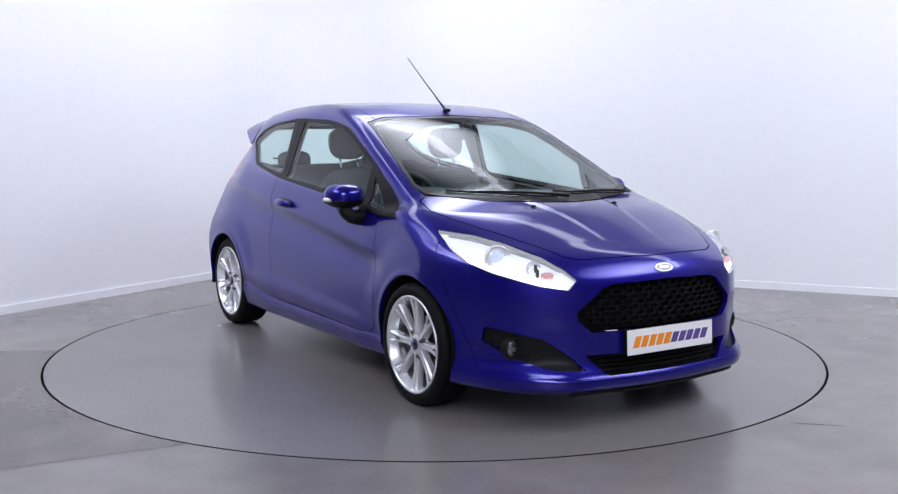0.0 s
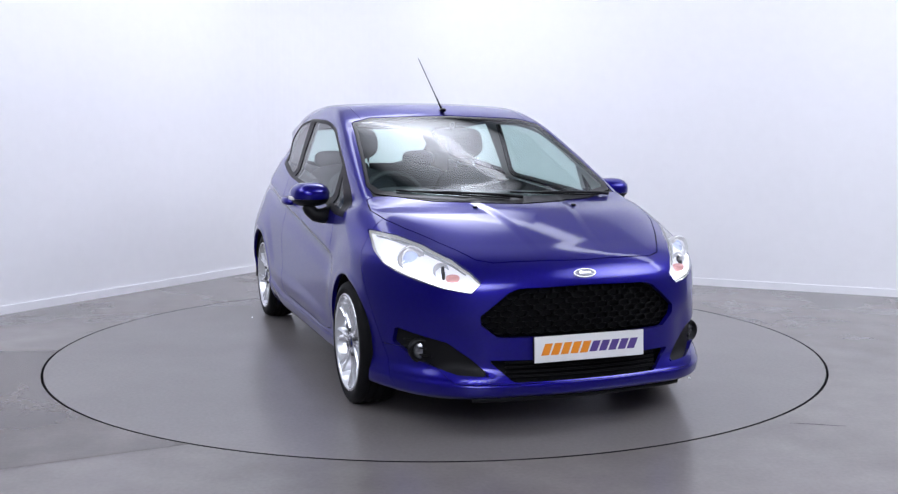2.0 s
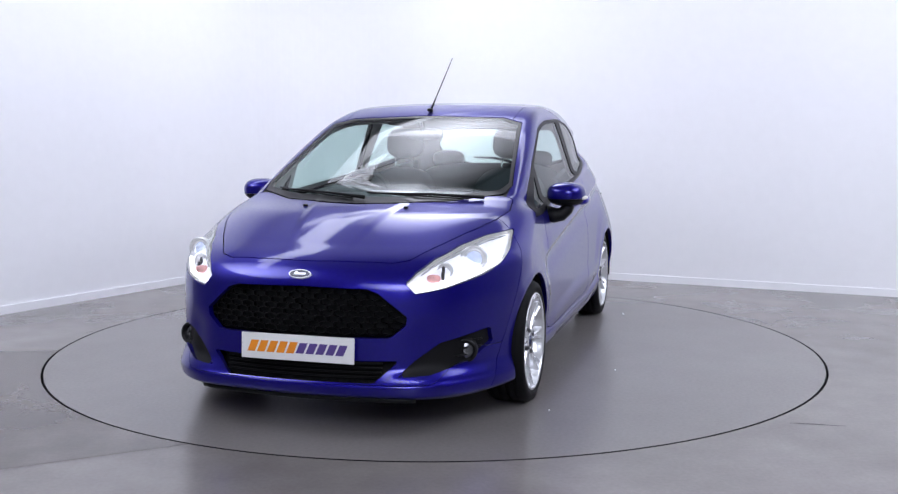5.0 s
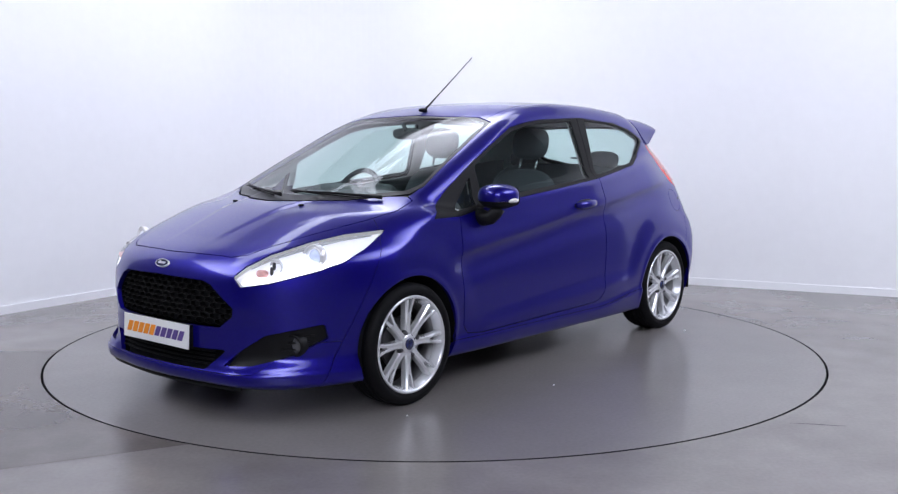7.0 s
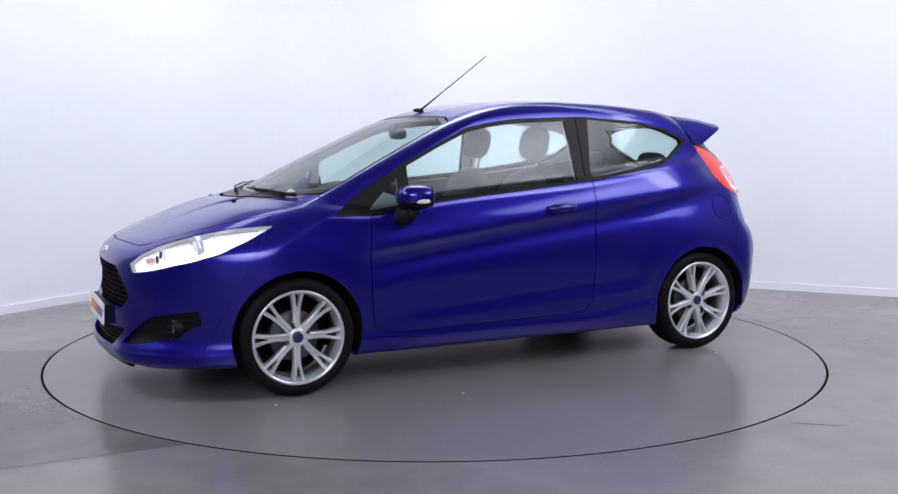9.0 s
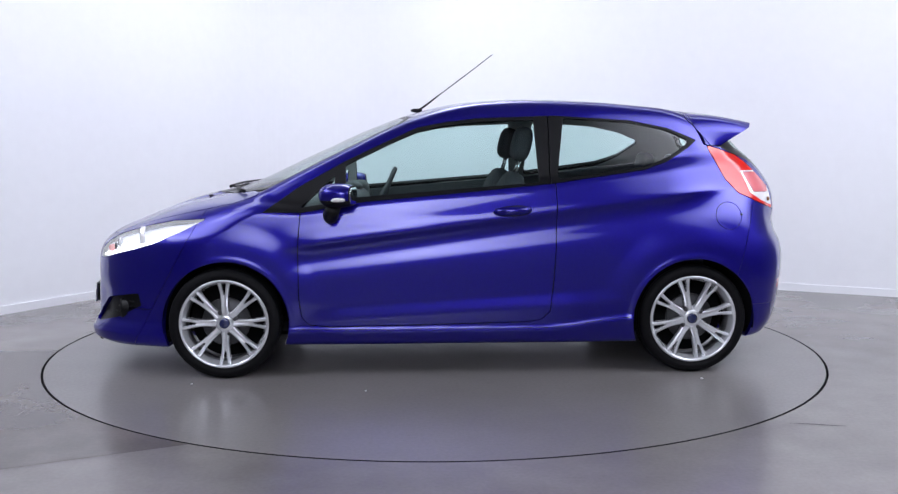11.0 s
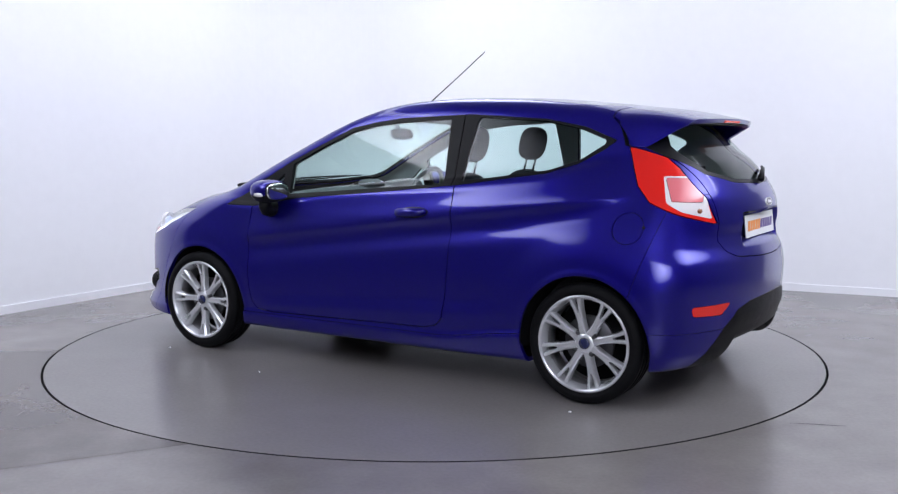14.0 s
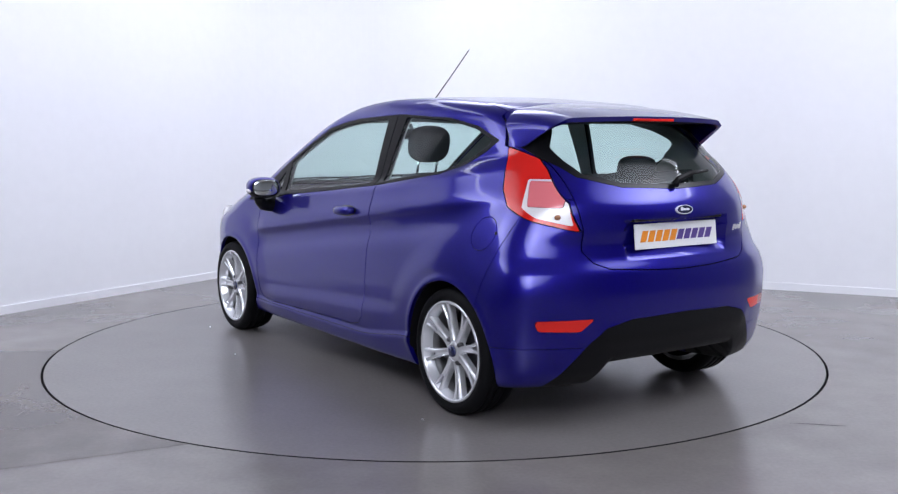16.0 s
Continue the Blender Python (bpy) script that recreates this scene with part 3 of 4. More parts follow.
def rear_pair(pts, r=0.0, x=-1.2):
    return lambda V: np.maximum(polygon(np.abs(V[:, 1]), V[:, 2], pts, r), V[:, 0] - x)


def lamp_pair(pts, r=0.0):
    return lambda V: np.maximum(polygon(V[:, 0] - np.abs(V[:, 1]), V[:, 2], pts, r), 1.2 - V[:, 0])


def arches(V):
    f = np.full(len(V), 9.0)
    for hx, r in ((HUB_F, 0.328), (HUB_R, 0.328)):
        f = np.minimum(f, np.maximum(np.hypot(V[:, 0] - hx, V[:, 2] - HUB_Z) - r, 0.50 - np.abs(V[:, 1])))
    return f


car = empty("car")
tagged(car, "deep blue three-door hatchback parked on the round turntable", "car")


def car_skin():
    whole = skin_mesh()
    _, rest = split(whole, arches)
    G = 0.0025
    # glass and its black surrounds
    scr, rest = split(rest, on_front(SCREENOUT, x=0.05), 0.002)
    pane, frit = split(scr, on_front(SCREENIN, 0.01, 0.05))
    panel("windscreen", pane, SCREEN, car, "clear tinted windscreen", 0.004)
    panel("windscreen_border", frit, GLOSSBLACK, car, "black border of the windscreen", 0.012)
    hat, rest = split(rest, on_rear(HATCH, x=-1.262), G)
    rs, hat = split(hat, on_rear(REARSCREEN, x=-1.3), 0.001)
    pane, frit = split(rs, on_rear(REARPANE, 0.01, -1.3))
    tailgate = panel("tailgate", hat, PAINT, car, "blue tailgate")
    panel("rear_screen", pane, SCREEN, tailgate, "tinted rear screen", 0.004)
    panel("rear_screen_border", frit, GLOSSBLACK, tailgate, "black border of the rear screen", 0.012)
    # lamps
    hl, rest = split(rest, lamp_pair(HEADLAMP, 0.004), 0.002)
    tl, rest = split(rest, on_side(TAILLAMP, 0.004), 0.002)
    tin, tl = split(tl, on_side(TAILINNER, 0.003), 0.0)
    refl, rest = split(rest, rear_pair(REFLECTOR, 0.004, -1.5), 0.001)
    lamps = []
    for lens, red, inner, rf in zip(halves(hl), halves(tl), halves(tin), halves(refl)):
        lamp = panel("headlamp", lens, LENS, car, "clear headlamp lens, lit", 0.03)
        lamps.append(lamp)
        V, T = lens
        panel("headlamp_bowl", (V - normals(V) * 0.026, T), LAMPGLOW, lamp, "bright silver lamp bowl", -0.023)
        tail = panel("tail_lamp", red, RED, car, "red tail lamp")
        up, down = split(inner, on_side(TAILPINK, 0.004), 0.001)
        panel("brake_lens", up, PINKRED, tail, "pale red inner lens", 0.01, 0.002)
        panel("reversing_lens", down, CLEARLENS, tail, "clear silver inner lens with white rim", 0.01, 0.001)
        panel("rear_reflector", rf, RED, car, "red rear bumper reflector", 0.02)
    # front openings
    gr, rest = split(rest, on_front(GRILLE, 0.004, 1.5), 0.0)
    it, rest = split(rest, on_front(INTAKE, 0.004, 1.5), 0.0)
    fog, rest = split(rest, front_pair(FOGPANEL, 0.004, 1.5), 0.001)
    diff, rest = split(rest, rear_pair(DIFFUSER, 0.006, -1.5), 0.001)
    panel("diffuser", diff, BLACK, car, "black textured rear diffuser")
    # black sheets stand in for the deep shade behind grille and intake
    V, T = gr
    panel("grille_shade_sheet", (V - normals(V) * 0.045, T), SEAM, car, "", 0.0)
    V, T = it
    panel("intake_shade_sheet", (V - normals(V) * 0.045, T), SEAM, car, "", 0.0)
    fogs = [panel("fog_lamp_panel", f, BLACK, car, "black fog lamp surround", 0.01, -0.018) for f in halves(fog)]
    # bonnet
    def bon(V):
        return np.maximum(polygon(V[:, 0], np.abs(V[:, 1]), BONNET), 0.62 - V[:, 2])
    bonnet, rest = split(rest, bon, G)
    cowl, rest = split(rest, lambda V: np.maximum(polygon(V[:, 0], np.abs(V[:, 1]), ((1.30, -0.1), (1.28, 0.25), (1.18, 0.5), (1.085, 0.67), (1.0, 0.67), (1.0, -0.1))), 0.8 - V[:, 2]))
    for c in halves(cowl):
        panel("scuttle_panel", c, BLACK, car, "black plastic scuttle panel", 0.02, -0.004)
    hood = panel("bonnet", bonnet, PAINT, car, "blue bonnet with raised centre")
    # side windows, doors
    dlo, rest = split(rest, on_side(DLO, 0.0), 0.001)
    gA, dlo = split(dlo, on_side(DOORGLASS, 0.012), 0.0)
    gB, dlo = split(dlo, on_side(FRONTPANE, 0.004), 0.0)
    gC, dlo = split(dlo, on_side(REARGLASS, 0.018), 0.0)
    door, rest = split(rest, on_side(DOOR, 0.004), G)
    flap, rest = split(rest, lambda V: np.maximum(np.hypot(V[:, 0] + 1.44, V[:, 2] - 0.845) - 0.072, 0.3 - V[:, 1]), 0.0015)
    panel("fuel_flap", flap, PAINT, car, "round blue fuel flap", 0.01)
    doors = []
    frontdlo, reardlo = split(dlo, lambda V: -0.475 - V[:, 0], 0.003)
    for d, a, b, c, fr, rr in zip(halves(door), halves(gA), halves(gB), halves(gC), halves(frontdlo), halves(reardlo)):
        dd = panel("door", d, PAINT, car, "blue door with a rising crease")
        doors.append(dd)
        panel("window_frame", fr, BLACK, dd, "satin black window frame", 0.02, 0.001)
        panel("window", a, GLASS, dd, "clear side window", 0.004, -0.003)
        panel("quarter_pane", b, GLASS, dd, "small triangular front pane", 0.004, -0.003)
        panel("rear_window_frame", rr, BLACK, car, "satin black rear window surround", 0.02, 0.001)
        panel("rear_side_window", c, GLASS, car, "clear rear side window", 0.004, -0.003)
    # bumpers, skirts, roof, wings
    def fb(V):
        line = (V[:, 0] - 1.475) + (V[:, 2] - 0.66) * 0.55
        return np.maximum(-line, V[:, 2] - 0.90)
    bump, rest = split(rest, fb, 0.0015)
    lip, bump = split(bump, lambda V: V[:, 2] - (0.232 + 0.13 * ease(np.abs(V[:, 1]), 0.56, 0.70)), 0.0012)
    panel("front_bumper", bump, PAINT, car, "blue front bumper")
    panel("front_splitter", lip, PAINT, car, "blue front bumper lip")
    rb, rest = split(rest, lambda V: np.maximum(V[:, 0] + 1.50, V[:, 2] - 0.373), 0.0012)
    for c in halves(rb):
        panel("rear_valance", c, PAINT, car, "blue rear bumper corner")
    rbm, rest = split(rest, lambda V: np.maximum(V[:, 0] + 1.60 - 0.32 * (0.93 - V[:, 2]), V[:, 2] - 1.0), 0.0014)
    panel("rear_bumper", rbm, PAINT, car, "blue rear bumper")
    sk, rest = split(rest, lambda V: np.maximum(np.abs(V[:, 0]) - 1.05, V[:, 2] - 0.255 - 0.055 * ease(V[:, 0], -0.4, -0.95)), 0.0015)
    sk, under = split(sk, lambda V: 0.70 - np.abs(V[:, 1]))
    for s in halves(sk):
        panel("side_skirt", s, PAINT, car, "blue side skirt")
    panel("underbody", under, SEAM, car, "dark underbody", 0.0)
    roof, rest = split(rest, lambda V: np.maximum(1.36 - V[:, 2], np.abs(V[:, 1]) - 0.515), 0.0018)
    panel("roof", roof, PAINT, car, "blue roof panel")
    for s in halves(rest):
        panel("body_side", s, PAINT, car, "blue wing and quarter panel")
    # added black shell, painted-in shade behind the shut lines, open at the windows
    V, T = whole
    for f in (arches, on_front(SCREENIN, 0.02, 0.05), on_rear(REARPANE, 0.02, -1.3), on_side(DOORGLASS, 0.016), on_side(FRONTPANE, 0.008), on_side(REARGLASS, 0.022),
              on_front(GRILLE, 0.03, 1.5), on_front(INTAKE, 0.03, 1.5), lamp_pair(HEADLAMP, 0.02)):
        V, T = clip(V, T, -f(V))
    panel("gap_shade_shell", (V - normals(V) * 0.024, T), SEAM, car, "", 0.0)
    upper = clip(V, T, 0.98 - V[:, 2])
    panel("headlining", (upper[0] - normals(upper[0]) * 0.032, upper[1]), LINING, car, "grey roof lining and pillar trim", 0.0)
    return hood, tailgate, doors, lamps, fogs


hood, tailgate, doors, lamps, fogs = car_skin()


# ---- wheels ----
def wheel(parent, x, side, turn):
    hub = empty("wheel", parent)
    s = 1 if side > 0 else -1
    hub.matrix_basis = pose(x + (0.008 if x > 0 else 0), s * (0.766 if x > 0 else 0.742), HUB_Z) @ (Matrix() if s > 0 else Matrix.Rotation(math.pi, 4, "Z"))
    # tyre: y runs outwards
    bm = bmesh.new()
    lathe(bm, [(0.234, -0.10), (0.238, -0.105), (0.262, -0.106), (0.286, -0.098), (0.296, -0.075), (0.298, -0.045), (0.291, -0.042), (0.291, -0.036), (0.298, -0.033), (0.298, -0.004), (0.291, -0.002), (0.291, 0.004),
               (0.298, 0.006), (0.298, 0.036), (0.291, 0.039), (0.291, 0.045), (0.298, 0.048), (0.296, 0.068), (0.286, 0.086), (0.264, 0.093), (0.252, 0.092), (0.250, 0.090), (0.246, 0.091), (0.242, 0.088), (0.234, 0.084)], 96)
    tyre = part("tyre", bm, RUBBER, hub, "black low-profile tyre", True)
    tyre.scale = (0.98, 1, 0.98)
    bm = bmesh.new()
    lathe(bm, [(0.204, 0.040), (0.209, 0.062), (0.216, 0.074), (0.218, 0.084), (0.222, 0.090), (0.230, 0.092), (0.2345, 0.088), (0.234, 0.076), (0.222, 0.045)], 96)
    rim = part("rim", bm, ALLOY, hub, "silver alloy wheel rim", True)
    # barrel takes the darkened alloy so the spoke gaps read as shaded
    bm = bmesh.new()
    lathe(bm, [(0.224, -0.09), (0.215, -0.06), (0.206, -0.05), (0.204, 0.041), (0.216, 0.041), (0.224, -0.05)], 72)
    part("rim_barrel", bm, BARREL, hub, "inner alloy rim coloured dark as if in shade", True)
    # eight spokes that fork towards the rim
    steps = (0.045, 0.07, 0.10, 0.125, 0.146, 0.152, 0.165, 0.18, 0.20, 0.217)
    for k in range(8):
        bm = bmesh.new()
        m = Matrix.Rotation(radians(turn + 45 * k), 4, "Y")
        for sg in (-1, 1):
            rows = []
            for r in steps:
                f = (r - 0.04) / 0.177
                outer = float(curve(r, (0.045, 0.09, 0.15, 0.217), (0.0215, 0.0165, 0.0205, 0.0335)))
                inner = 0.0 if r < 0.15 else 0.004 + (r - 0.152) / 0.065 * 0.0095
                y = 0.066 - 0.014 * f + 0.030 * f * f
                rows.append([bm.verts.new(m @ Vector((sg * cx, yy, r))) for cx, yy in ((inner, y - 0.034), (inner, y - (0.005 if inner else 0.002)), (inner + 0.003, y - (0 if inner else 0.0012)), (outer - 0.006, y), (outer, y - 0.007), (outer + 0.003, y - 0.034))])
            for p, q in zip(rows, rows[1:]):
                for i in range(6):
                    bm.faces.new((p[i], p[(i + 1) % 6], q[(i + 1) % 6], q[i]))
            bm.faces.new(rows[-1])
            bm.faces.new(rows[0])
        bmesh.ops.recalc_face_normals(bm, faces=bm.faces)
        part("spoke", bm, ALLOY, rim)
    bm = bmesh.new()
    lathe(bm, [(0.0005, 0.066), (0.030, 0.068), (0.040, 0.066), (0.050, 0.058), (0.054, 0.030), (0.045, 0.02), (0.0005, 0.02)], 48)
    part("hub_boss", bm, ALLOY, rim, "", True)
    bm = bmesh.new()
    lathe(bm, [(0.0005, 0.078), (0.022, 0.077), (0.027, 0.074), (0.028, 0.066)], 40)
    part("centre_cap", bm, BADGEBLUE, rim, "dark blue centre cap", True)
    for k in range(4):
        bm = bmesh.new()
        m = Matrix.Rotation(radians(turn + 22.5 + 90 * k), 4, "Y") @ Matrix.Translation((0, 0, 0.059))
        lathe(bm, [(0.0005, 0.074), (0.007, 0.075), (0.0098, 0.071), (0.0098, 0.060), (0.0125, 0.064), (0.0135, 0.062), (0.0135, 0.050)], 20, m)
        part("wheel_bolt", bm, DARKMETAL, rim, "dark wheel bolt", True)
    bm = bmesh.new()
    lathe(bm, [(0.05, 0.012), (0.125, 0.012), (0.127, 0.008), (0.127, -0.004), (0.05, -0.004)], 48)
    part("brake_disc", bm, DARKMETAL, hub, "grey steel brake disc", True)
    # added black disc closes the view through and stands in for shade
    bm = bmesh.new()
    lathe(bm, [(0.0005, -0.10), (0.20, -0.10), (0.20, -0.075), (0.0005, -0.075)], 48)
    part("wheel_shade_disc", bm, SEAM, hub, "", True)
    return hub


for hx, tf in ((HUB_F, 0), (HUB_R, 13.8)):
    for sd in (1, -1):
        wheel(car, hx, sd, tf)
        # liner of the arch
        bm = bmesh.new()
        rr = 0.330
        rows = []
        for k in range(29):
            a = radians(-9 + 198 * k / 28)
            rows.append([bm.verts.new((hx + rr * math.cos(a), sd * yy, HUB_Z + rr * math.sin(a))) for yy in (0.46, 0.835)])
        cap = bm.verts.new((hx, sd * 0.46, HUB_Z))
        for p, q in zip(rows, rows[1:]):
            bm.faces.new((p[0], p[1], q[1], q[0]))
            bm.faces.new((cap, p[0], q[0]))
        part("arch_liner", bm, SEAM, car, "black wheel arch liner", True)


# ---- front: mesh grille, plate, badge, lamps ----
def skin_at(x=None, y=0.0, z=0.0, way=(1, 0, 0), start=None):
    """The point of the skin met from inside along way, and its outward normal."""
    o = np.array([start if start else (0.0 if x is None else x, y, z)], float)
    p = skin(o, np.array([way], float), 2.6)
    return Vector(p[0]), Vector(normals(p)[0])


def honeycomb():
    bm = bmesh.new()
    verts, faces = [], []
    pw, ph = 0.058, 0.030
    half = [(y, z) for y, z in GRILLE]
    out = both(half)
    for r in range(-1, 9):
        for c in range(-10, 11):
            cy, cz = (c + (r % 2) * 0.5) * pw, 0.425 + r * ph * 0.80
            if polygon(np.array([cy]), np.array([cz]), out)[0] > 0.012:
                continue
            ring = [(cy + math.cos(radians(60 * k + 30)) * pw * f * 1.155, cz + math.sin(radians(60 * k + 30)) * ph * f * 1.155, back)
                    for f, back in ((0.5, 0.026), (0.41, 0.023), (0.41, 0.042)) for k in range(6)]
            if polygon(np.array([q[0] for q in ring]), np.array([q[1] for q in ring]), out).max() > 0.006:
                continue
            b = len(verts)
            verts += [(front_x(np.array([yy]), np.array([zz]))[0] - back - 0.05 * max(0, abs(yy) - 0.36), yy, zz) for yy, zz, back in ring]
            for k in range(6):
                j = (k + 1) % 6
                faces.append((b + k, b + j, b + 6 + j, b + 6 + k))
                faces.append((b + 6 + k, b + 6 + j, b + 12 + j, b + 12 + k))
    me = bpy.data.meshes.new("grille_mesh")
    me.from_pydata(verts, [], faces)
    me.materials.append(GRILLEBLACK)
    ob = new("grille_mesh", me)
    ob.parent = car
    bm.free()
    return tagged(ob, "black honeycomb grille mesh")


honeycomb()
# lower intake slats and plain band behind the plate
bm = bmesh.new()
for k in range(4):
    z = 0.258 + 0.019 * k
    pts = [(front_x(np.array([y]), np.array([z]))[0] - 0.02, y, z) for y in np.linspace(-0.36, 0.36, 25)]
    tube(bm, pts, 0.0045, 6)
part("intake_grille", bm, GRILLEBLACK, car, "black lower intake bars")


def plate(name, parent, m, w, label):
    """A number plate: white sheet, frame and slanted coloured bars. It faces +x of m."""
    bm = bmesh.new()
    box(bm, 0, 0, 0, 0.006, w, 0.111, m, 0.0025)
    pl = part(name, bm, WHITE, parent, label)
    n, y = 10, -w * 0.435
    step = w * 0.087
    for k in range(n):
        bm = bmesh.new()
        tall = 0.049 if k < 5 else 0.045
        a, b = y + k * step + 0.005, y + (k + 1) * step - 0.005
        sl = 0.010
        for lo, hi, p, q in ((-0.5, 0.5, a, b),):
            vs = []
            for f, yy in ((lo, p), (lo, q), (hi, q), (hi, p)):
                vs.append((yy + f * sl * 2, f * tall))
            lo_v = [bm.verts.new(m @ Vector((0.0032, yy, zz))) for yy, zz in vs]
            hi_v = [bm.verts.new(m @ Vector((0.0044, yy, zz))) for yy, zz in vs]
            bm.faces.new(hi_v)
            for i in range(4):
                bm.faces.new((lo_v[i], lo_v[(i + 1) % 4], hi_v[(i + 1) % 4], hi_v[i]))
        part("plate_print", bm, ORANGE if k < 5 else PURPLE, pl)
    return pl


plate("number_plate", car, pose(2.082, 0.004, 0.376, 0, -3, 0), 0.522, "white plate with orange and purple print")
# plinth between grille and plate
bm = bmesh.new()
box(bm, 2.059, 0, 0.376, 0.03, 0.50, 0.10, None, 0.004)
part("plate_plinth", bm, BLACK, car)
plate("rear_number_plate", tailgate, pose(-1.835, 0, 0.832, 0, -6, 180), 0.522, "white rear plate with orange and purple print")

bm = bmesh.new()
box(bm, 0, 0, 0, 0.016, 0.50, 0.10, pose(-1.825, 0, 0.832, 0, -6, 180), 0.004)
part("plate_plinth", bm, BLACK, tailgate)
bm = bmesh.new()
box(bm, -1.838, 0, 0.906, 0.03, 0.56, 0.012, None, 0.005)
part("tailgate_handle", bm, GLOSSBLACK, tailgate, "black tailgate handle strip")


def badge(parent, p, n, w, h):
    m = Matrix.Translation(p) @ n.to_track_quat("Z", "Y").to_matrix().to_4x4()
    def oval(a, b, z0, z1, mt, nm, par):
        bm = bmesh.new()
        lo = [bm.verts.new(m @ Vector((a * math.cos(t), b * math.sin(t), z0))) for t in [2 * math.pi * k / 48 for k in range(48)]]
        hi = [bm.verts.new(m @ Vector((a * 0.96 * math.cos(t), b * 0.94 * math.sin(t), z1))) for t in [2 * math.pi * k / 48 for k in range(48)]]
        bm.faces.new(hi)
        for k in range(48):
            bm.faces.new((lo[k], lo[(k + 1) % 48], hi[(k + 1) % 48], hi[k]))
        return part(nm, bm, mt, par)
    # the track axis may turn the oval: keep its long side level
    b = oval(w / 2, h / 2, -0.004, 0.006, SILVER, "badge", parent)
    tagged(b, "chrome oval badge with a blue field")
    oval(w / 2 * 0.86, h / 2 * 0.80, 0.006, 0.0066, BADGEBLUE, "badge_field", b)
    bm = bmesh.new()
    box(bm, 0, 0, 0.0072, 0.50 * w, 0.010, 0.001, m)
    box(bm, -0.16 * w, 0.004, 0.0072, 0.10 * w, 0.014, 0.0012, m)
    part("badge_script", bm, SILVER, b)


p, n = skin_at(1.4, 0, 0.684)
badge(car, p, n, 0.108, 0.044)
p, n = skin_at(-1.4, 0, 0.945, (-1, 0, 0))
badge(tailgate, p, n, 0.108, 0.044)
for s in (1, -1):
    p, n = skin_at(start=(-1.2, s * 0.40, 0.925), way=Vector((-0.5, s * 0.19, 0)).normalized())
    bm = bmesh.new()
    blob(bm, Matrix.Translation(p + n * 0.001) @ Matrix.Diagonal((0.012, 0.016, 0.012, 1)), 2, 14, 10)
    part("reversing_bulb", bm, AMBERDARK, car, "amber bulb in the tail lamp", True)
# small model mark on the tailgate
bm = bmesh.new()
for k in range(6):
    y = -0.40 - 0.016 * k
    p, n = skin_at(-1.3, y, 0.842 + 0.004 * (k % 2), (-1, 0, 0))
    m = Matrix.Translation(p) @ n.to_track_quat("X", "Z").to_matrix().to_4x4()
    box(bm, 0, 0, 0, 0.004, 0.010, 0.028 if k in (0, 5) else 0.020, m)
part("model_mark", bm, SILVER, tailgate, "small chrome lettering bars")

